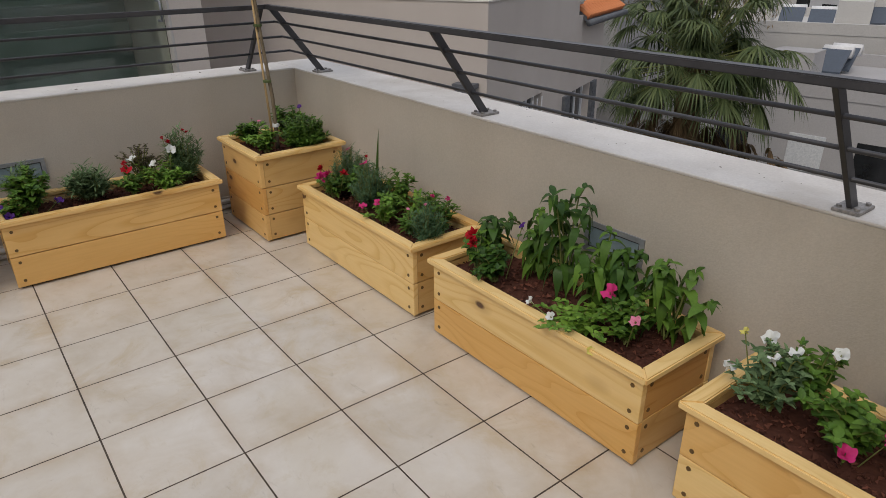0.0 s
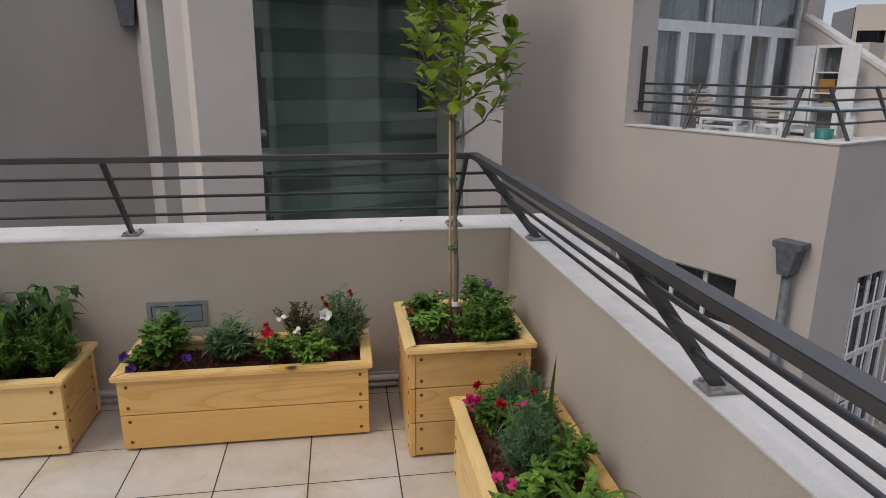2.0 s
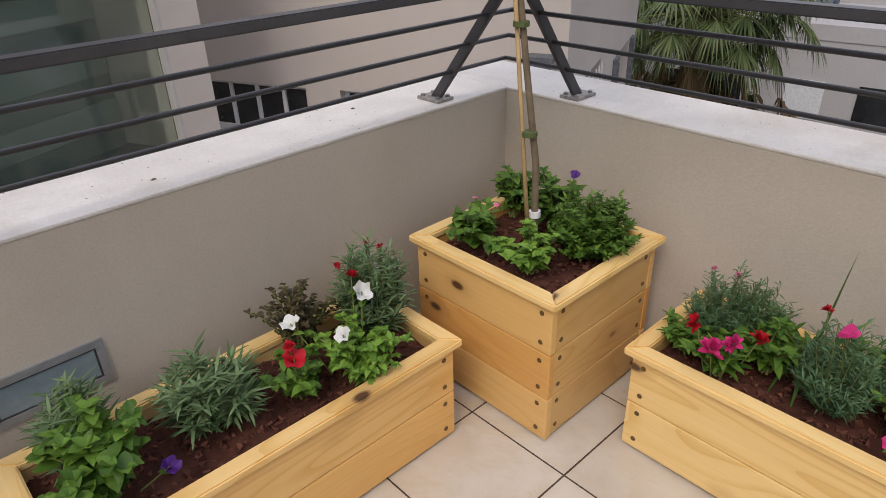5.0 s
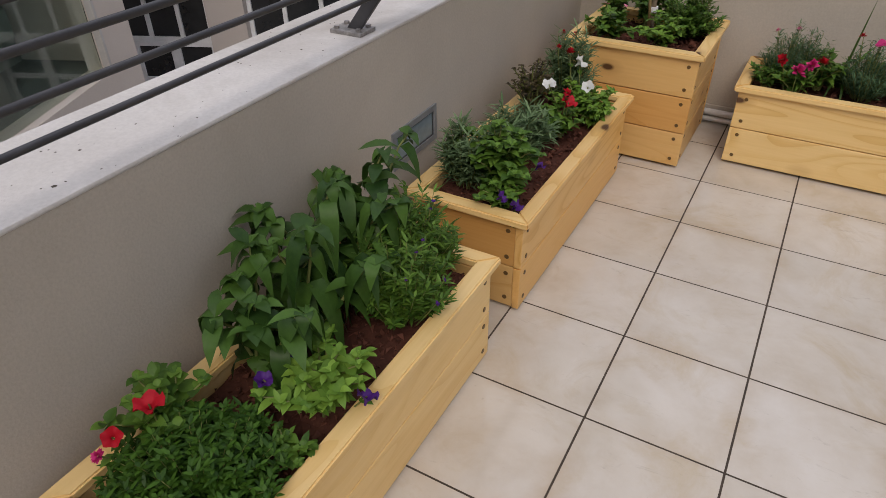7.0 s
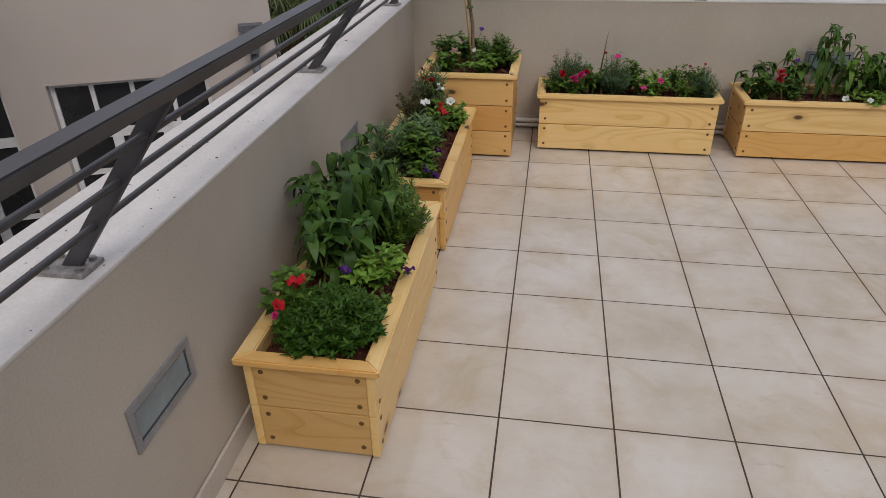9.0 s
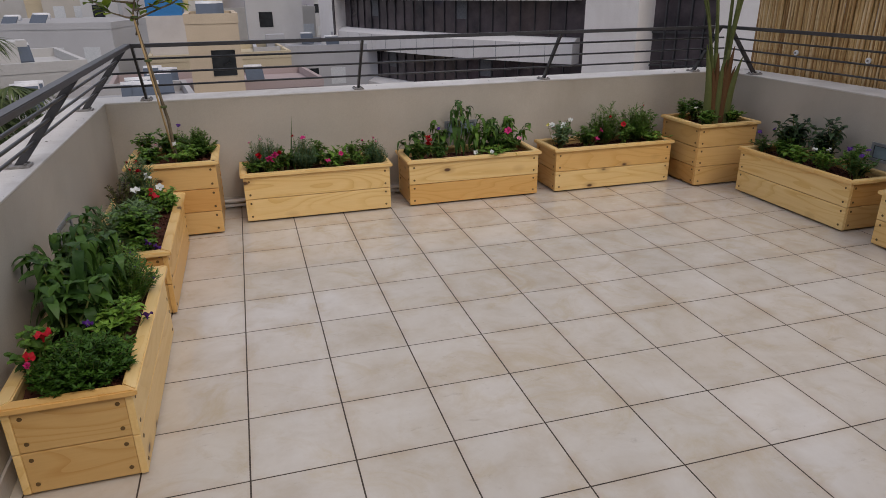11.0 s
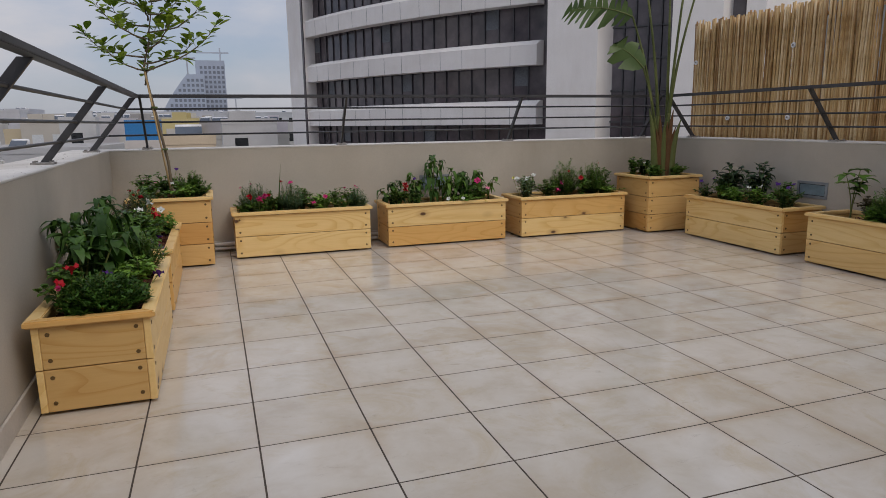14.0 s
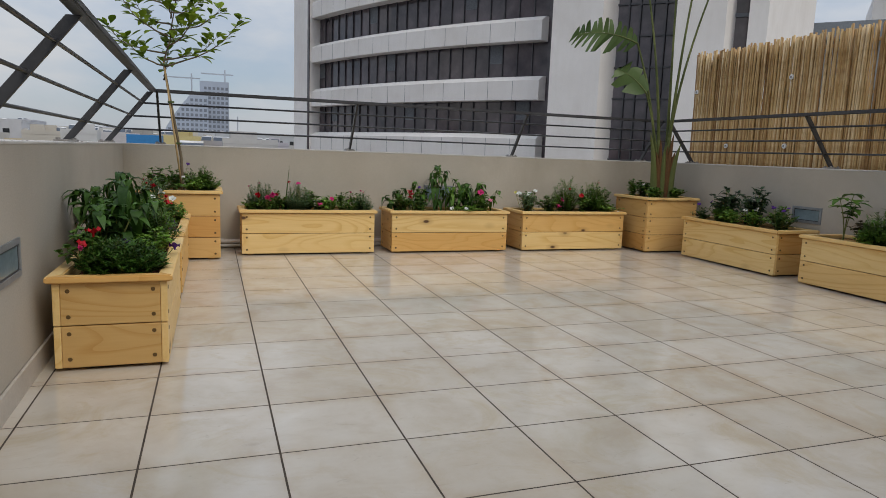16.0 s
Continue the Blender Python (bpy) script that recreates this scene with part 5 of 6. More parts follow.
def add_flowers(root, spots, rnd):
    """spots: (kind, colour, size, place, facing)."""
    for kind, colour, size, place, face in spots:
        v, f = flower(kind, colour, size * 0.72 * rnd.uniform(0.8, 1.15), rnd)
        q = (Vector(face).normalized() + Vector((rnd.uniform(-0.6, 0.6), rnd.uniform(-0.6, 0.6), rnd.uniform(-0.3, 0.2)))).to_track_quat("Z", "Y").to_matrix()
        place = Vector(place)
        raw_part("flower", [tuple(q @ Vector(p) + place) for p in v], f, PETAL[colour], root, colour + " petals", True)


def bunch(root, leaf_mat, v, f, sv, sf, stalk_mat=None):
    if f:
        raw_part("foliage", v, f, leaf_mat, root, smooth=True)
    if sf:
        raw_part("stem", sv, sf, stalk_mat or STALK, root, smooth=True)


def leafy(m, label, mat, height, spread, stems, leaf_len, leaf_w, per, seed, flowers=(), droop=0.6, upright=0.5, category="plant", name="flower_plant"):
    """Stems that rise and arch out, with pairs of leaves all along."""
    rnd = random.Random(seed)
    if name == "flower_plant":
        height, spread, stems = height * 1.25, spread * 1.06, int(stems * 1.5)
        flowers = [(a, b, c, (p[0], p[1], p[2] * 1.22), q) for a, b, c, p, q in flowers]
    root = thing(name, m, label, category)
    v, f, sv, sf = [], [], [], []
    for s in range(stems):
        a = 6.2832 * s / stems + rnd.uniform(-0.5, 0.5)
        out = rnd.uniform(0.15, 1.0) * spread
        h = height * rnd.uniform(0.6, 1.0) * (1 - 0.35 * (out / spread) ** 2)
        p = Vector((rnd.uniform(-1, 1), rnd.uniform(-1, 1), 0)) * spread * 0.12
        steps = per
        prev = p.copy()
        for k in range(1, steps + 1):
            t = k / steps
            bend = t ** (1.6 - upright)
            c = p + Vector((math.cos(a) * out * bend, math.sin(a) * out * bend, h * math.sin(t * 1.45) / 0.9927))
            c += Vector((rnd.uniform(-1, 1), rnd.uniform(-1, 1), 0)) * 0.004
            stem(sv, sf, prev, c, 0.0032 * (1.15 - 0.6 * t) * (1 + height), 0.0032 * (1.1 - 0.65 * t) * (1 + height))
            grow = 0.65 + 0.5 * math.sin(math.pi * min(1, t * 0.85 + 0.1))
            turn = rnd.uniform(0, 6.28)
            for g in range(3 if k < steps else 5):
                b = turn + g * (2.0944 if k < steps else 1.2566) + rnd.uniform(-0.4, 0.4)
                d = Vector((math.cos(b), math.sin(b), rnd.uniform(0.1, 0.7) if k < steps else rnd.uniform(0.4, 1.1)))
                leaf(v, f, c, d, leaf_len * grow * rnd.uniform(0.45, 1.15), leaf_w * grow * rnd.uniform(0.6, 1.1), droop * rnd.uniform(0.2, 1.5), rnd.uniform(0.1, 0.6))
            prev = c
    for _, _, _, p, _ in flowers:
        stem(sv, sf, Vector((p[0] * 0.45, p[1] * 0.45, 0)), Vector(p), 0.0022, 0.0016, 4)
        leaf(v, f, Vector(p) * 0.8, Vector((p[0], p[1], 0.3 * p[2])), 0.035, 0.018)
    bunch(root, mat, v, f, sv, sf)
    add_flowers(root, flowers, rnd)
    return root


def feathery(m, label, mat, height, spread, seed, flowers=(), count=70, fine=0.022, width=0.0035, name="flower_plant"):
    """Many thin shoots set with narrow leaflets."""
    rnd = random.Random(seed)
    height, count = height * 1.22, int(count * 1.35)
    flowers = [(a, b, c, (p[0], p[1], p[2] * 1.2), q) for a, b, c, p, q in flowers]
    root = thing(name, m, label, "plant")
    v, f, sv, sf = [], [], [], []
    for s in range(count):
        a, r = rnd.uniform(0, 6.28), spread * math.sqrt(rnd.random())
        h = height * rnd.uniform(0.5, 1.15) * math.sqrt(max(0.12, 1 - (r / spread) ** 2 * 0.8))
        p0 = Vector((math.cos(a) * r * 0.35, math.sin(a) * r * 0.35, 0))
        p1 = Vector((math.cos(a) * r, math.sin(a) * r, h))
        stem(sv, sf, p0, p1, 0.0018, 0.0008, 3)
        for k in range(13):
            t = 0.2 + 0.8 * k / 12
            c = p0.lerp(p1, t)
            for g in range(3):
                b = rnd.uniform(0, 6.28)
                leaf(v, f, c, Vector((math.cos(b), math.sin(b), rnd.uniform(0.2, 1.0))), fine * rnd.uniform(0.6, 1.4), width * 1.15, rnd.uniform(0.0, 0.7), 0.1, 2 if width < 0.004 else 3)
    for _, _, _, p, _ in flowers:
        stem(sv, sf, Vector((p[0] * 0.45, p[1] * 0.45, 0)), Vector(p), 0.0022, 0.0016, 4)
        leaf(v, f, Vector(p) * 0.8, Vector((p[0], p[1], 0.3 * p[2])), 0.035, 0.018)
    bunch(root, mat, v, f, sv, sf)
    add_flowers(root, flowers, rnd)
    return root


def strappy(m, label, mat, height, count, seed, width=0.018, spike=0.0):
    """Arching straps from one crown, like a day lily."""
    rnd = random.Random(seed)
    root = thing("lily_plant", m, label, "plant")
    v, f, sv, sf = [], [], [], []
    for k in range(count):
        a = 6.2832 * k / count + rnd.uniform(-0.3, 0.3)
        d = Vector((math.cos(a), math.sin(a), rnd.uniform(1.1, 2.6)))
        leaf(v, f, Vector((math.cos(a), math.sin(a), 0)) * 0.008, d, height * rnd.uniform(0.8, 1.5), width * rnd.uniform(0.8, 1.2), rnd.uniform(0.5, 1.5), 0.5, 8, 0.55)
    if spike:
        leaf(v, f, Vector((0, 0, 0)), Vector((0.08, 0.02, 1)), spike, width * 1.1, 0.05, 0.5, 7, 0.6)
    bunch(root, mat, v, f, sv, sf)
    return root


def spindly(m, label, mat, height, seed):
    """A few bare stems that end in loose whorls of broad leaves."""
    rnd = random.Random(seed)
    root = thing("leafy_plant", m, label, "plant")
    v, f, sv, sf = [], [], [], []
    for k in range(4):
        a, prev = 1.57 * k + rnd.uniform(-0.4, 0.4), Vector((0, 0, -0.01))
        out, h = rnd.uniform(0.03, 0.10), height * rnd.uniform(0.65, 1.0)
        for i in range(1, 7):
            t = i / 6
            c = Vector((math.cos(a) * out * t * t, math.sin(a) * out * t * t, h * t))
            stem(sv, sf, prev, c, 0.0045 - 0.002 * t, 0.0042 - 0.002 * t, 5)
            prev = c
            for g in range(5 if i == 6 else 2 if i > 3 else 0):
                b = 1.2566 * g + rnd.uniform(-0.5, 0.5)
                leaf(v, f, c, Vector((math.cos(b), math.sin(b), rnd.uniform(0.0, 0.5))), rnd.uniform(0.07, 0.115), rnd.uniform(0.040, 0.058), rnd.uniform(0.3, 1.0), 0.3, 5)
    bunch(root, mat, v, f, sv, sf)
    return root


SOIL, SOIL_TALL = 0.293, 0.43


def spot(box_ob, u, w, tall_box=False, turn=0):
    """A place on the soil of a planter: u along its length, w towards its back."""
    return box_ob.matrix_basis @ pose(u, w, SOIL_TALL if tall_box else SOIL, 0, 0, turn)


def petals(kind, colour, size, *spots):
    return [(kind, colour, size, p, (p[0] * 2 + 0.05, p[1] * 2 - 0.35, 0.9)) for p in spots]


def big_pepper(where, seed, h=0.36, label="tall leafy plant with broad drooping dark green leaves"):
    return leafy(where, label, G_DARK if seed % 2 else G_MID, h * 1.12, 0.13, 5, 0.096, 0.036, 5, seed, droop=1.9, upright=0.8, name="leafy_plant")


# box a: carnations, lacy clumps, day lilies
feathery(spot(box_a, -0.36, 0.03), "grey-green lacy daisy bush with small pink blooms", G_BLUE, 0.17, 0.085, 21, petals("pompon", "pink", 0.016, (0.02, 0.0, 0.17), (-0.05, 0.03, 0.15)), 60, 0.026)
leafy(spot(box_a, -0.30, -0.09), "green carnation with red and pink double blooms", G_MID, 0.09, 0.08, 9, 0.05, 0.02, 4, 22, petals("pompon", "magenta", 0.042, (0.04, -0.04, 0.105), (0.0, -0.06, 0.085)) + petals("pompon", "red", 0.036, (-0.06, -0.02, 0.105), (0.07, 0.02, 0.10)))
strappy(spot(box_a, -0.15, 0.06), "day lily with arching green strap leaves", G_MID, 0.22, 20, 23, 0.022, 0.36)
feathery(spot(box_a, -0.07, -0.02), "blue-green lacy daisy bush with a magenta bloom", G_BLUE, 0.16, 0.10, 24, petals("pansy", "magenta", 0.042, (0.0, -0.03, 0.175)) + petals("pompon", "red", 0.024, (-0.06, 0.02, 0.18)), 75, 0.026)
leafy(spot(box_a, 0.14, -0.08), "bright green petunia with small magenta flowers", G_BRIGHT, 0.09, 0.085, 10, 0.042, 0.024, 4, 25, petals("trumpet", "magenta", 0.034, (-0.07, -0.07, 0.06)) + petals("trumpet", "magenta", 0.024, (0.02, -0.05, 0.09)))
strappy(spot(box_a, 0.18, 0.05), "day lily with arching green strap leaves", G_BRIGHT, 0.24, 22, 26, 0.023)
leafy(spot(box_a, 0.30, -0.07), "low green pinks with narrow leaves", G_MID, 0.07, 0.09, 9, 0.045, 0.012, 4, 27, petals("pansy", "pink", 0.014, (0.0, 0.0, 0.09)))
leafy(spot(box_a, 0.38, 0.03), "low carnation with small pink blooms", G_MID, 0.12, 0.085, 10, 0.045, 0.018, 5, 28, petals("pompon", "magenta", 0.018, (0.03, 0.02, 0.13), (-0.05, 0.0, 0.12)))

leafy(spot(box_a, 0.27, 0.06), "leafy green carnation against the wall", G_MID, 0.13, 0.10, 10, 0.045, 0.016, 5, 29)
leafy(spot(box_a, -0.40, -0.06), "low green carnation foliage at the planter end", G_MID, 0.08, 0.07, 8, 0.045, 0.016, 4, 30)
leafy(spot(box_a, 0.08, -0.02), "low green bedding plant beside the lily", G_MID, 0.09, 0.08, 9, 0.045, 0.02, 4, 19)
feathery(spot(box_a, -0.28, 0.06), "grey-green lacy foliage behind the carnations", G_BLUE, 0.15, 0.08, 18, (), 50, 0.026)

leafy(spot(box_a, -0.22, 0.0), "leafy green bedding plant between the lilies", G_MID, 0.12, 0.09, 10, 0.05, 0.022, 5, 15)
leafy(spot(box_a, 0.02, 0.07), "leafy green bedding plant against the wall", G_MID, 0.14, 0.10, 10, 0.05, 0.022, 5, 16)
feathery(spot(box_a, 0.41, -0.06), "small grey-green lacy clump at the planter end", G_BLUE, 0.12, 0.08, 17, petals("pompon", "pink", 0.014, (0.0, 0.0, 0.13)), 50, 0.028)

# box b: tall peppers and petunias
for u, w, h, s in ((-0.38, 0.03, 0.22, 31), (-0.20, 0.09, 0.21, 32), (-0.05, 0.06, 0.37, 33), (0.09, 0.05, 0.25, 34), (0.22, 0.07, 0.27, 35), (0.36, 0.08, 0.24, 36)):
    big_pepper(spot(box_b, u, w), s, h)
leafy(spot(box_b, -0.24, -0.08), "low salvia with one red flower spike", G_DARK, 0.10, 0.09, 10, 0.045, 0.026, 4, 37, petals("pompon", "red", 0.038, (-0.08, -0.03, 0.10), (-0.08, -0.03, 0.13)) + petals("pansy", "purple", 0.026, (0.03, 0.10, 0.16)))
leafy(spot(box_b, 0.18, -0.10), "trailing petunia with white and pale flowers", G_BRIGHT, 0.06, 0.13, 12, 0.038, 0.022, 6, 38, petals("trumpet", "white", 0.022, (-0.17, -0.05, 0.04), (-0.06, -0.07, 0.04)) + petals("trumpet", "yellow", 0.018, (0.12, -0.09, 0.02)), 0.5, 0.0)
leafy(spot(box_b, 0.30, -0.04), "petunia with large magenta flowers", G_MID, 0.12, 0.11, 11, 0.045, 0.026, 5, 39, petals("trumpet", "magenta", 0.036, (-0.03, -0.05, 0.14)) + petals("trumpet", "pink", 0.030, (0.06, -0.04, 0.09)))

leafy(spot(box_b, -0.36, -0.05), "low leafy green plant at the planter end", G_MID, 0.11, 0.09, 9, 0.05, 0.03, 4, 20)

# box c: white petunias, daisies
leafy(spot(box_c, -0.36, 0.0), "petunia with ruffled white flowers", G_GREY, 0.14, 0.12, 12, 0.05, 0.02, 5, 41, petals("trumpet", "white", 0.034, (-0.09, -0.05, 0.08), (0.0, -0.02, 0.125), (0.03, 0.03, 0.135), (-0.05, 0.06, 0.13)) + petals("trumpet", "yellow", 0.018, (-0.10, 0.02, 0.14)))
leafy(spot(box_c, -0.16, -0.02), "leafy petunia with magenta flowers", G_MID, 0.13, 0.12, 12, 0.045, 0.026, 5, 42, petals("trumpet", "magenta", 0.034, (0.03, -0.10, 0.06), (0.09, -0.05, 0.10)))
feathery(spot(box_c, 0.02, 0.04), "tall daisy with thin flower stalks", G_MID, 0.24, 0.12, 43, petals("pompon", "red", 0.026, (0.0, -0.06, 0.17)), 60, 0.035, 0.006)
feathery(spot(box_c, 0.28, 0.04), "tall bushy daisy with thin stalks", G_MID, 0.22, 0.13, 44, petals("pompon", "red", 0.012, (0.06, 0.0, 0.22)), 65, 0.035, 0.006)
leafy(spot(box_c, 0.36, -0.07), "trailing petunia hanging over the planter edge", G_BRIGHT, 0.08, 0.12, 11, 0.04, 0.022, 6, 45, petals("trumpet", "white", 0.020, (0.06, -0.10, 0.02)), 0.5, 0.0)
leafy(spot(box_c, -0.30, 0.08), "tall green petunia with white flowers", G_MID, 0.16, 0.09, 9, 0.045, 0.022, 5, 46, petals("trumpet", "white", 0.030, (0.05, 0.0, 0.15)))

leafy(spot(box_c, 0.14, -0.04), "leafy green petunia between the daisies", G_MID, 0.14, 0.11, 11, 0.045, 0.026, 5, 47, petals("trumpet", "red", 0.026, (-0.04, -0.05, 0.13)))
leafy(spot(box_c, 0.40, 0.06), "loose green plant with upright shoots", G_MID, 0.20, 0.10, 8, 0.04, 0.02, 7, 48)

# box d: lavender, bronze coleus, white petunia (its length runs along the west wall, front to the east)
feathery(spot(box_d, -0.34, 0.07), "silvery lavender with narrow leaves", G_GREY, 0.17, 0.08, 51, (), 26, 0.05, 0.006)
leafy(spot(box_d, -0.33, -0.03), "bushy green petunia with dark purple flowers", G_MID, 0.17, 0.12, 15, 0.052, 0.036, 6, 52, petals("trumpet", "purple", 0.026, (-0.10, -0.10, 0.03), (-0.13, -0.07, 0.06), (0.10, -0.08, 0.05)))
leafy(spot(box_d, -0.41, -0.08), "low green petunia at the planter end", G_MID, 0.08, 0.07, 9, 0.040, 0.026, 4, 59, petals("trumpet", "purple", 0.024, (-0.06, -0.06, 0.01)))
feathery(spot(box_d, -0.08, 0.02), "silver sage with long narrow leaves", G_GREY, 0.13, 0.10, 53, (), 30, 0.060, 0.007)
leafy(spot(box_d, 0.10, -0.05), "low green plant with one red flower", G_MID, 0.09, 0.08, 9, 0.046, 0.028, 4, 56, petals("trumpet", "red", 0.038, (-0.02, -0.03, 0.11)) + petals("pompon", "red", 0.026, (-0.02, -0.02, 0.135)))
leafy(spot(box_d, 0.19, 0.09), "rounded bush with small dark bronze leaves", G_PURPLE, 0.18, 0.10, 18, 0.024, 0.016, 8, 55)
leafy(spot(box_d, 0.25, -0.07), "petunia with ruffled white flowers hanging over the edge", G_BRIGHT, 0.12, 0.12, 13, 0.040, 0.022, 6, 57, petals("trumpet", "white", 0.034, (-0.05, -0.03, 0.12), (0.06, 0.04, 0.15), (-0.12, 0.08, 0.13)) + petals("pompon", "red", 0.030, (0.06, 0.08, 0.17)))
leafy(spot(box_d, 0.24, -0.13), "bright shoots trailing over the planter rim", G_BRIGHT, 0.07, 0.09, 8, 0.04, 0.022, 5, 60, (), 0.9, 0.0)
feathery(spot(box_d, 0.38, 0.03), "grey-green bushy curry plant with narrow leaves", G_GREY, 0.21, 0.10, 58, petals("pompon", "red", 0.020, (0.04, 0.0, 0.20), (-0.08, 0.02, 0.19), (0.03, 0.05, 0.20)), 44, 0.045, 0.006)

# box e: cuphea, petunia, tall leafy plants
feathery(spot(box_e, -0.33, -0.02), "dense low green bush with tiny leaves", G_BUSH, 0.10, 0.150, 61, (), 260, 0.021, 0.0062)
leafy(spot(box_e, -0.28, 0.10), "geranium with red flowers against the wall", G_MID, 0.13, 0.09, 9, 0.045, 0.032, 4, 62, petals("trumpet", "red", 0.033, (-0.03, -0.03, 0.13)) + petals("trumpet", "red", 0.028, (-0.09, 0.0, 0.10)) + petals("pompon", "magenta", 0.022, (-0.12, 0.0, 0.09)))
leafy(spot(box_e, -0.08, -0.09), "pale green petunia with dark purple flowers", G_BRIGHT, 0.11, 0.11, 13, 0.05, 0.024, 5, 63, petals("trumpet", "purple", 0.028, (0.02, -0.09, 0.055), (-0.06, 0.08, 0.08), (0.03, 0.10, 0.07)))
for u, w, h, s in ((-0.06, 0.09, 0.29, 64), (0.08, 0.04, 0.36, 65), (0.20, 0.10, 0.33, 66), (0.33, 0.10, 0.38, 67)):
    leafy(spot(box_e, u, w), "tall sunflower-like plant with broad pointed leaves", G_DARK, h * 1.06, 0.21, 6, 0.112, 0.044, 5, s, droop=1.9, upright=0.8, name="leafy_plant")
feathery(spot(box_e, 0.22, -0.07), "mexican heather with tiny purple flowers", G_MID, 0.17, 0.12, 68, petals("pansy", "purple", 0.010, (0.0, -0.05, 0.16), (0.06, -0.03, 0.15), (-0.06, -0.06, 0.14), (0.03, -0.10, 0.10), (-0.02, -0.11, 0.08)), 80, 0.03, 0.006)
feathery(spot(box_e, 0.38, -0.01), "mexican heather with tiny purple flowers", G_MID, 0.17, 0.11, 69, petals("pansy", "purple", 0.010, (0.0, -0.05, 0.16), (0.05, -0.03, 0.15)), 70, 0.03, 0.006)
leafy(spot(box_e, -0.20, -0.11), "small low green seedling", G_MID, 0.05, 0.05, 6, 0.03, 0.02, 3, 70)

# box f: dark-leaved shrubs, pansies (front to the west)
leafy(spot(box_f, -0.26, 0.05), "bushy basil with dark glossy leaves", G_BASIL, 0.24, 0.12, 9, 0.075, 0.045, 6, 71, droop=0.8, upright=0.7)
leafy(spot(box_f, 0.02, 0.06), "bushy basil with dark glossy leaves", G_BASIL, 0.25, 0.12, 9, 0.075, 0.045, 6, 72, droop=0.8, upright=0.7)
leafy(spot(box_f, -0.20, -0.06), "low bushy green bedding plant", G_MID, 0.11, 0.12, 12, 0.045, 0.026, 5, 73)
leafy(spot(box_f, 0.14, -0.06), "bright green petunia with white flowers", G_BRIGHT, 0.11, 0.12, 12, 0.04, 0.024, 5, 74, petals("trumpet", "white", 0.026, (-0.04, -0.05, 0.11), (0.04, -0.02, 0.12)))
leafy(spot(box_f, 0.36, -0.02), "low plant with dark blue pansies", G_DARK, 0.12, 0.12, 12, 0.04, 0.024, 5, 75, petals("pansy", "purple", 0.030, (-0.06, -0.03, 0.14), (0.05, -0.05, 0.13), (0.0, 0.05, 0.14)))
leafy(spot(box_f, -0.42, -0.04), "blue pansies at the planter end", G_DARK, 0.09, 0.08, 9, 0.035, 0.022, 4, 76, petals("pansy", "purple", 0.028, (-0.03, -0.02, 0.11)))
leafy(spot(box_f, -0.03, -0.10), "low green petunia trailing over the rim", G_BRIGHT, 0.10, 0.10, 10, 0.042, 0.026, 5, 77)
leafy(spot(box_f, 0.24, 0.06), "leafy green pansy plant beside the wall", G_MID, 0.14, 0.11, 11, 0.045, 0.028, 5, 78, petals("pansy", "purple", 0.026, (0.03, -0.06, 0.14)))
leafy(spot(box_f, -0.36, 0.08), "leafy green pansy plant at the planter end", G_MID, 0.14, 0.10, 10, 0.045, 0.028, 5, 79, petals("pansy", "purple", 0.026, (-0.05, -0.05, 0.13)))
# box g
spindly(spot(box_g, -0.34, 0.02), "spindly plant with a crown of broad leaves on bare stems", G_MID, 0.30, 81)
leafy(spot(box_g, -0.22, 0.02), "small plant with dark purple leaves", G_PURPLE, 0.13, 0.07, 6, 0.05, 0.034, 4, 82)
feathery(spot(box_g, -0.02, -0.03), "dense low bush with feathery green leaves", G_MID, 0.17, 0.15, 83, (), 120, 0.03, 0.006)
feathery(spot(box_g, 0.22, 0.0), "dense low bush with dark feathery leaves", G_DARK, 0.20, 0.15, 84, (), 120, 0.03, 0.006)
leafy(spot(box_g, 0.15, 0.06), "tall leafy green shrub in the planter", G_MID, 0.62, 0.20, 9, 0.075, 0.045, 11, 85, droop=0.6, upright=0.7, name="leafy_plant")
leafy(spot(box_g, -0.08, -0.11), "bright green plant trailing over the edge", G_BRIGHT, 0.07, 0.10, 10, 0.04, 0.026, 5, 86)

# corner boxes, under the trees
for n, (bx, seed) in enumerate(((corner_a, 90), (corner_b, 95))):
    leafy(spot(bx, -0.12, -0.12, True), "low green primula with small pink flowers", G_MID, 0.09, 0.11, 12, 0.05, 0.032, 4, seed, petals("pansy", "pink", 0.018, (-0.04, 0.04, 0.10), (0.03, 0.05, 0.10)) if n == 0 else petals("trumpet", "white", 0.018, (-0.09, 0.02, 0.11)))
    leafy(spot(bx, 0.09, -0.12, True), "low bright green pansy plant", G_BRIGHT, 0.10, 0.10, 11, 0.045, 0.026, 5, seed + 1)
    feathery(spot(bx, 0.13, 0.08, True), "small-leaved green bush hanging over the edge", G_MID, 0.13, 0.13, seed + 2, (), 90, 0.026, 0.008)
    leafy(spot(bx, -0.05, 0.13, True), "leafy pansy with a dark blue flower", G_MID, 0.14, 0.11, 10, 0.05, 0.03, 5, seed + 3, petals("pansy", "purple", 0.030, (0.09, -0.02, 0.16)) if n == 0 else ())
    leafy(spot(bx, -0.17, 0.10, True), "low leafy green bedding plant", G_MID, 0.14, 0.07, 8, 0.045, 0.03, 5, seed + 4)


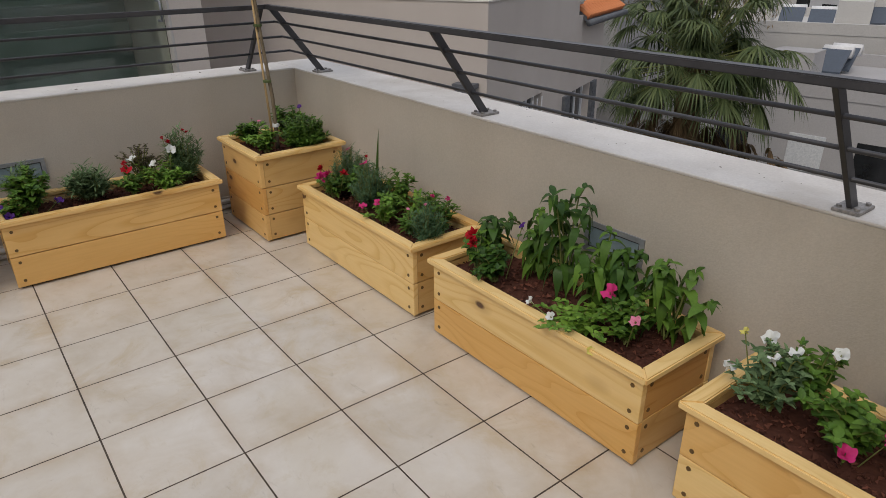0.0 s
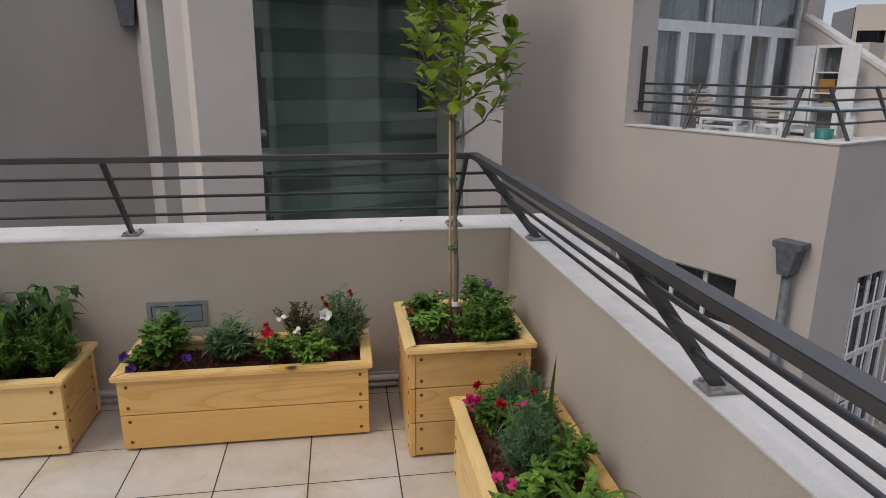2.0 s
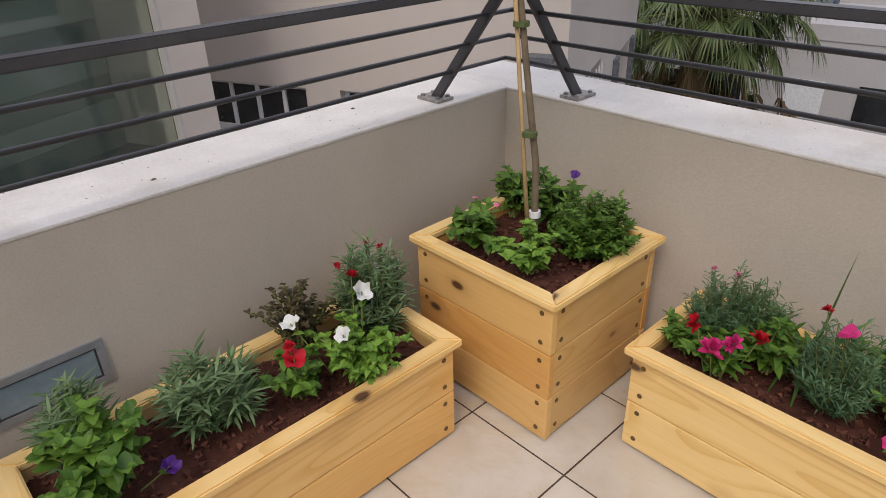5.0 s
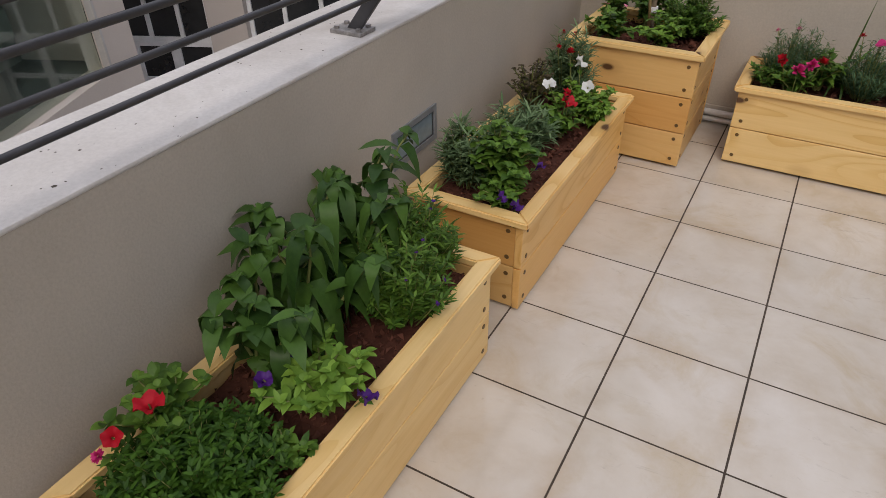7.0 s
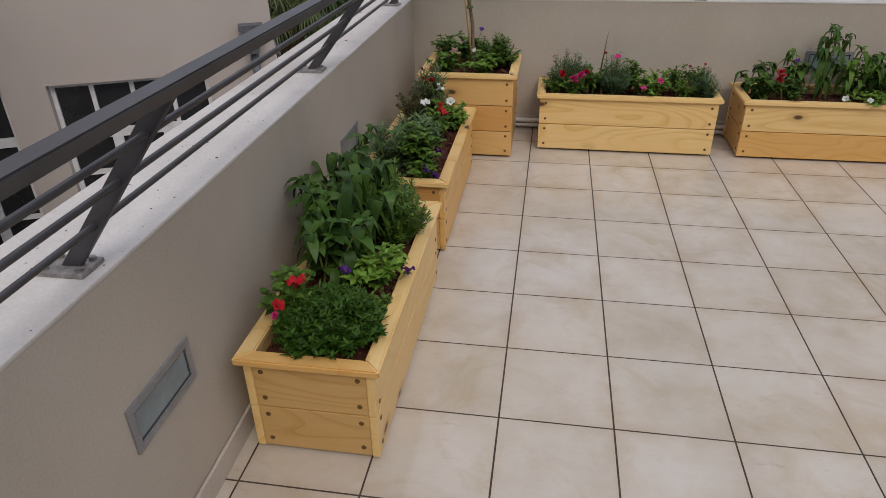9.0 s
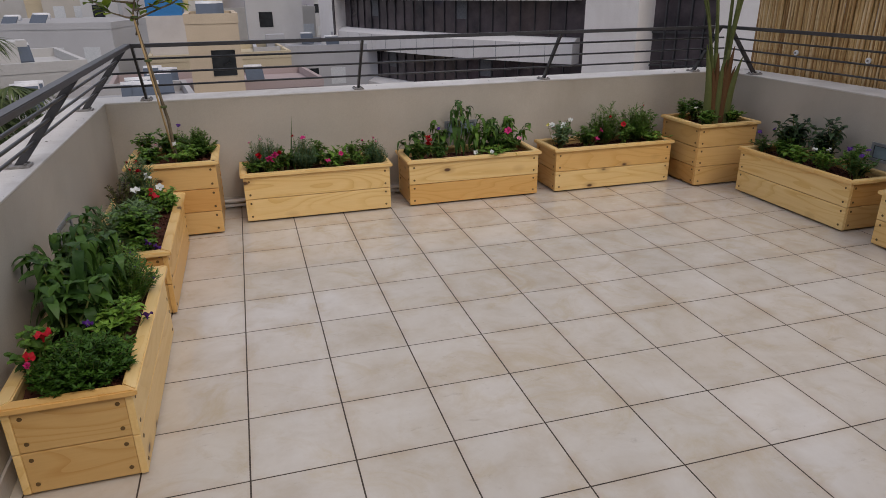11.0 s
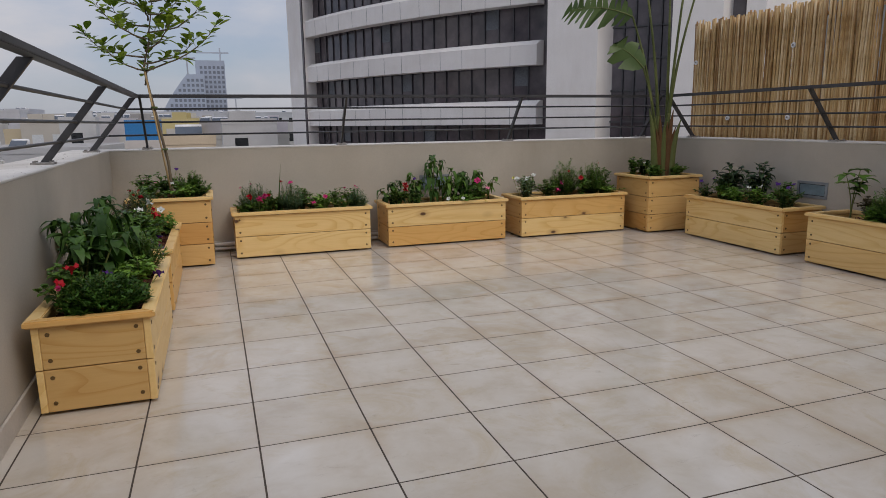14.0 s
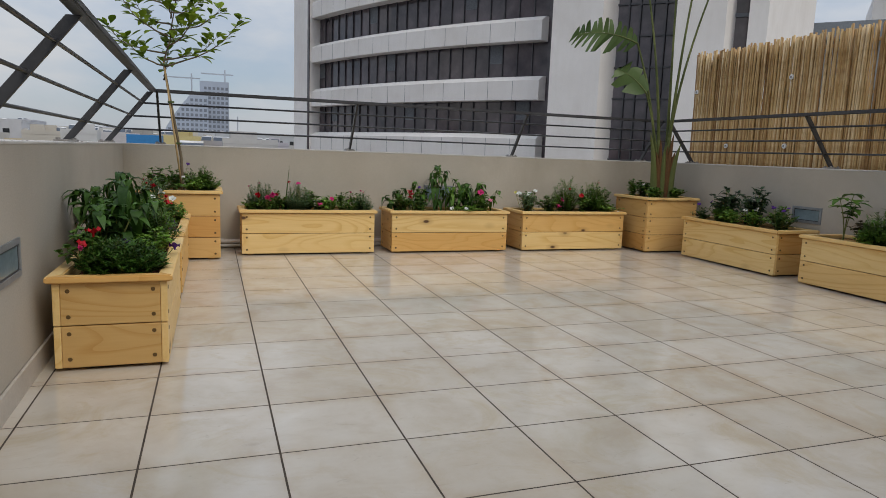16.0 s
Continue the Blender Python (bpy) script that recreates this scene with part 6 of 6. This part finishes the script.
# ---- lemon tree on its stake ----
def lemon_tree():
    rnd = random.Random(7)
    root = thing("lemon_tree", pose(-0.36, 0.26, SOIL_TALL), "young lemon tree with a narrow crown, tied to a stake", "tree")
    sv, sf, v, f, tv, tf = [], [], [], [], [], []
    pts = [Vector(p) for p in ((0.02, 0.0, -0.02), (0.010, 0.005, 0.25), (-0.03, 0.0, 0.5), (-0.075, 0.0, 0.78), (-0.085, 0.0, 0.86))]
    for k, (a, b) in enumerate(zip(pts, pts[1:])):
        stem(sv, sf, a, b, 0.0105 - 0.0009 * k, 0.0096 - 0.0009 * k, 9)
    fork = pts[-1]
    tips, count = [], 17
    crown_top = fork + Vector((0.10, 0.02, 0.76))
    limbs = [(fork, crown_top, 0.45), (fork - UP * 0.03, fork + Vector((0.48, -0.06, 0.30)), 0.25), (fork - UP * 0.11, fork + Vector((0.02, 0.21, 0.13)), 0.35), (fork - UP * 0.02, fork + Vector((-0.21, -0.07, 0.13)), 0.25)]
    for n in range(count):
        t = n / (count - 1)
        a = 2.4 * n + 0.5
        r = 0.215 * (1 - 0.62 * t ** 1.4)
        start = fork.lerp(crown_top, 0.03 + 0.80 * t) + Vector((0.012, 0.0, 0.0)) * math.sin(3.14 * t)
        limbs.append((start, start + Vector((math.cos(a) * r * 1.65, math.sin(a) * r, rnd.uniform(0.13, 0.24) - 0.04 * t)), 0.14))
    for start, end, bare in limbs:
        way = end - start
        bow = Vector((way.x, way.y, 0)) * 0.12 + Vector((rnd.uniform(-1, 1), rnd.uniform(-1, 1), 0)) * 0.015
        prev = start
        for k in range(1, 10):
            t = k / 9
            c = start.lerp(end, t) + bow * math.sin(3.14 * t) - UP * (0.03 * math.sin(3.14 * t))
            c += Vector((rnd.uniform(-1, 1), rnd.uniform(-1, 1), rnd.uniform(-0.6, 0.6))) * 0.006
            stem(sv, sf, prev, c, 0.0058 * (1.05 - 0.8 * (t - 0.111)), 0.0058 * (1.05 - 0.8 * t), 6)
            if t > bare:
                tips.append((c, t, (c - prev).normalized()))
            prev = c
    for c, t, d in tips:
        for g in range(3 if t < 0.99 else 5):
            a = rnd.uniform(0, 6.28)
            off = (Vector((math.cos(a), math.sin(a), rnd.uniform(-0.3, 0.7))) + d * 0.7).normalized()
            tip = c + off * rnd.uniform(0.010, 0.038)
            stem(sv, sf, c, tip, 0.0015, 0.0010, 3)
            size = rnd.uniform(0.056, 0.098)
            leaf(v, f, tip, off + Vector((0, 0, rnd.uniform(-0.3, 0.3))), size, size * rnd.uniform(0.52, 0.66), rnd.uniform(-0.1, 0.7), 0.28, 6, 1.55)
    for k in range(9):
        a = rnd.uniform(0, 6.28)
        leaf(tv, tf, crown_top + Vector((0.0, 0.0, 0.03)) + Vector((rnd.uniform(-0.03, 0.05), rnd.uniform(-0.03, 0.03), rnd.uniform(0.0, 0.06))), Vector((math.cos(a), math.sin(a), 1.2)), 0.055, 0.03, 0.1, 0.3)
    raw_part("trunk", sv, sf, BARK, root, "thin grey-brown trunk and branches", True)
    raw_part("crown", v, f, G_LEMON, root, "glossy green leaves", True)
    raw_part("young_shoot", tv, tf, G_TIP, root, "dark purple young leaves", True)
    bm = tube(bmesh.new(), (0.024, -0.020, -0.05), (-0.084, -0.012, 0.86), 0.0062, 0.0055, 8)
    part("stake", bm, STAKE, root, "pale wooden stake", True)
    for z, x in ((0.33, -0.005), (0.60, -0.045), (0.84, -0.078)):
        bm = tube(bmesh.new(), (x, -0.008, z), (x, -0.008, z + 0.012), 0.021, 0.021, 12)
        part("tie", bm, G_PALM, root, "dark green tie")
    part("tag", tube(bmesh.new(), (0.016, 0.002, 0.10), (0.015, 0.002, 0.118), 0.0165, 0.0165, 12), PVC, root, "white paper tag")
    return root


lemon_tree()


# ---- bird of paradise in the other corner ----
def torn_leaf(v, f, rnd, base, way, size, width, strips, tear, sag):
    """A broad blade split into strips on both sides of its rib."""
    way = way.normalized()
    side = way.cross(Vector((0.25, 1.0, 0.1))).normalized()
    thick = way.cross(side)
    for s in (-1, 1):
        for i in range(strips):
            t0 = i / strips
            t1 = (i + 1 - tear * rnd.uniform(0.5, 1.0)) / strips
            curl, reach, slant = rnd.uniform(-0.3, 0.5), rnd.uniform(0.85, 1.1), rnd.uniform(0.35, 0.6)
            rows = []
            for t in (t0, t1):
                c = base + way * (size * t) - UP * (sag * size * t * t)
                w = width * reach * math.sin(math.pi * (0.10 + 0.86 * t)) ** 0.6
                row = []
                for q in range(5):
                    e = q / 4
                    pinch = (t0 + t1) / 2 - t if e > 0.7 else 0.0
                    c_e = c if t == t0 else base + way * (size * (t1 + ((i + 1) / strips - t1) * max(0.0, 1 - 1.8 * e))) - UP * (sag * size * t * t)
                    p = c_e + side * (s * w * e) + way * (slant * w * e + pinch * size * 0.7 * (e - 0.5)) - UP * (0.30 * w * e * e) + thick * (curl * w * e * e)
                    row.append(tuple(p))
                rows.append(row)
            j = len(v)
            v.extend(rows[0] + rows[1])
            f.extend((j + q, j + q + 1, j + q + 6, j + q + 5) for q in range(4))


def paradise_plant():
    rnd = random.Random(9)
    root = thing("bird_of_paradise_plant", pose(3.51, 0.20, SOIL_TALL), "tall bird of paradise plant with fanned stalks and torn broad leaves", "plant")
    across = Vector((0.936, -0.352, 0))
    # reach sideways, reach towards the wall, height, blade: direction across and up, length, half width, strips, tear
    stalks = (
        (-0.235, 0.02, 1.33, (-1.0, 0.46), 0.60, 0.15, 11, 0.42),
        (-0.17, -0.03, 0.92, (-0.62, 0.78), 0.42, 0.14, 3, 0.04),
        (-0.20, 0.05, 1.86, (-0.7, 0.7), 0.55, 0.15, 12, 0.4),
        (0.27, 0.02, 1.72, (0.25, 0.95), 0.60, 0.14, 12, 0.25),
        (0.11, -0.04, 1.95, (0.5, 0.8), 0.55, 0.15, 12, 0.4),
        (0.00, 0.06, 1.80, (-0.2, 1.0), 0.50, 0.13, 12, 0.4),
    )
    for k, (du, dv, h, (bx, bz), size, width, strips, tear) in enumerate(stalks):
        sv, sf, v, f = [], [], [], []
        base = across * (0.020 * (k - 2.5)) + Vector((0, 0.016 * (k % 3 - 1), -0.02))
        prev, n = base.copy(), 14
        for i in range(1, n + 1):
            t = i / n
            c = base + across * (du * t ** 2.0) + Vector((0, dv * t, h * t))
            r0, r1 = (0.008 + 0.015 * (1 - u) ** 2.2 for u in ((i - 1) / n, t))
            stem(sv, sf, prev, c, r0, r1, 8)
            prev = c
        stalk = raw_part("stalk", sv, sf, OLIVE_STALK, root, smooth=True)
        way = across * bx + UP * bz
        torn_leaf(v, f, rnd, prev, way, size, width, strips, tear, 0.35)
        raw_part("leaf", v, f, G_BANANA, stalk, "broad torn leaf", True)
        rv, rf = [], []
        p = prev
        for i in range(1, 9):
            t = i / 8
            c = prev + way.normalized() * (size * t) - UP * (0.35 * size * t * t)
            stem(rv, rf, p, c, 0.007 * (1.1 - t), 0.007 * (1.0 - 0.9 * t), 5)
            p = c
        raw_part("leaf_rib", rv, rf, OLIVE_STALK, stalk, smooth=True)
    for k in range(9):
        v, f = [], []
        u = (k - 4) / 4
        foot = across * (0.062 * u) + Vector((-0.012, -0.038 + 0.012 * (k % 2), -0.02))
        h = rnd.uniform(0.48, 0.80) * (1 - 0.25 * abs(u))
        for i in range(9):
            t = i / 8
            c = foot + across * (0.07 * u * t * t) + UP * (h * t)
            w = 0.040 * (1 - t) ** 0.7 + 0.002
            v.extend(tuple(c + across * (w * e) - Vector((0.3, 0.95, 0)) * (0.026 * (1 - e * e) * (1 - 0.6 * t))) for e in (-1, -0.5, 0, 0.5, 1))
        for i in range(8):
            f.extend((i * 5 + q, i * 5 + q + 1, i * 5 + q + 6, i * 5 + q + 5) for q in range(4))
        raw_part("dry_sheath", v, f, SHEATH if k % 4 else OLIVE_STALK, root, "brown dried leaf sheath" if k % 4 else "", True)
    return root


paradise_plant()


# ---- palm and browning tree beyond the terrace ----
def fan_palm():
    rnd = random.Random(13)
    root = thing("fan_palm", pose(-7.5, 15.4, GROUND), "large fan palm with a skirt of dry brown fronds", "tree")
    top = 9.7
    part("trunk", tube(bmesh.new(), (0, 0, 0), (0.1, 0, top), 0.45, 0.36, 14), G_DRY, root, "fibrous brown trunk", True)

    def fan(v, f, base, way, size):
        way = way.normalized()
        side = way.cross(UP).normalized()
        n = 26
        for k in range(n):
            a = (k / (n - 1) - 0.5) * 3.6
            d = way * math.cos(a) + side * math.sin(a)
            leaf(v, f, base, d, size * (0.78 + 0.22 * math.cos(a)) * rnd.uniform(0.85, 1.1), size * 0.055, rnd.uniform(0.5, 1.5), 0.3, 4, 0.7)

    green, dry, sv, sf = ([], []), ([], []), [], []
    for k in range(140):
        a, e = rnd.uniform(0, 6.28), rnd.uniform(-0.55, 1.25)
        d = Vector((math.cos(a) * math.cos(e), math.sin(a) * math.cos(e), math.sin(e)))
        root_p = Vector((0.1, 0, top - 0.1))
        tip = root_p + d * rnd.uniform(0.9, 2.4)
        stem(sv, sf, root_p, tip, 0.022, 0.014, 4)
        fan(*green, tip, d + UP * rnd.uniform(-0.9, -0.1), rnd.uniform(0.8, 1.2))
    for k in range(250):
        a, z = rnd.uniform(0, 6.28), top - rnd.uniform(0.2, 4.8)
        d = Vector((math.cos(a), math.sin(a), -0.9))
        tip = Vector((0.05, 0, z)) + d * rnd.uniform(0.6, 2.9)
        fan(*dry, tip, d + UP * -1.2, rnd.uniform(0.8, 1.2))
    raw_part("crown", *green, G_PALM, root, "green fan fronds")
    raw_part("dry_skirt", *dry, G_DRY, root, "hanging dry brown fronds")
    raw_part("stem", sv, sf, STALK, root)


fan_palm()


def brown_tree(x, y, top, radius, trunk, seed, label, leaves, name="broad_tree", size=0.2):
    """A trunk of that share of the height, limbs that fork, and leaves hung round the twigs."""
    rnd = random.Random(seed)
    root = thing(name, pose(x, y, GROUND), label, "tree")
    sv, sf, v, f = [], [], [], []
    h = top - GROUND
    tips = []

    def branch(a, d, ln, r, depth):
        b = a + d * ln
        stem(sv, sf, a, b, r, r * 0.7, 6 if depth < 3 else 3)
        if depth >= 5:
            tips.append(b)
            return
        for k in range(3 if depth else 5):
            nd = (d + Vector((rnd.uniform(-1, 1), rnd.uniform(-1, 1), rnd.uniform(-0.45, 0.6))) * 0.85).normalized()
            branch(b, nd, ln * rnd.uniform(0.62, 0.86) if depth else radius * 0.42, r * 0.58, depth + 1)
    branch(Vector((0, 0, 0)), UP, h * trunk, 0.26, 0)
    if leaves:
        for k in range(leaves):
            c = tips[rnd.randrange(len(tips))] if k % 12 == 0 or k == 0 else c
            p = c + Vector((rnd.gauss(0, 1), rnd.gauss(0, 1), rnd.gauss(-0.5, 0.9))) * radius * 0.09
            a = rnd.uniform(0, 6.28)
            leaf(v, f, p, Vector((math.cos(a), math.sin(a), rnd.uniform(-1.6, 0.1))), size * rnd.uniform(0.6, 1.2), size * rnd.uniform(0.22, 0.36), 0.8, 0.2, 2)
        raw_part("crown", v, f, G_DRYTREE, root, "hanging brown-green leaves")
    raw_part("trunk", sv, sf, BARK, root)
    return root


brown_tree(-10.9, 22.0, 3.0, 5.2, 0.62, 3, "tall browning tree with drooping dry foliage behind the palm", 56000, size=0.16)
brown_tree(-25.9, 28.9, 2.6, 1.5, 0.86, 8, "small bare-branched tree beyond the tiled roof", 0, "bare_tree")


# ---- floor tiles ----
def cut_tile(w, d):
    bm = block(-w / 2, -d / 2, -0.008, w / 2, d / 2, 0.0, 0.0005)
    return bare_mesh("tile", bm, TILE)


def edges_of(lo, hi):
    first = math.ceil(lo / TILE_W - 1e-9)
    cuts = [lo, *(TILE_W * k for k in range(first, int(math.floor(hi / TILE_W)) + 1)), hi]
    return [(a, b) for a, b in zip(cuts, cuts[1:]) if b - a > 0.02]


tile_meshes, laid = {}, 0
JOINT = 0.0026
for y0, y1 in reversed(edges_of(YB, YF + 0.05)):
    for x0, x1 in edges_of(XL, XR):
        if y1 < -5.2:
            continue
        size = (round(x1 - x0 - JOINT * 2, 4), round(y1 - y0 - JOINT * 2, 4))
        if size not in tile_meshes:
            tile_meshes[size] = cut_tile(*size)
        piece("tile", tile_meshes[size], floor, pose((x0 + x1) / 2, (y0 + y1) / 2, 0.0))
        laid += 1
bm = bmesh.new()
for y0, y1 in edges_of(YB, YF + 0.05):
    for x0, x1 in edges_of(XL, XR):
        if y1 < -5.2:
            box(bm, x0 + JOINT, y0 + JOINT, -0.008, x1 - JOINT, y1 - JOINT, 0.0)
tagged(part("tile_field", bm, TILE, floor), kind="stuff")
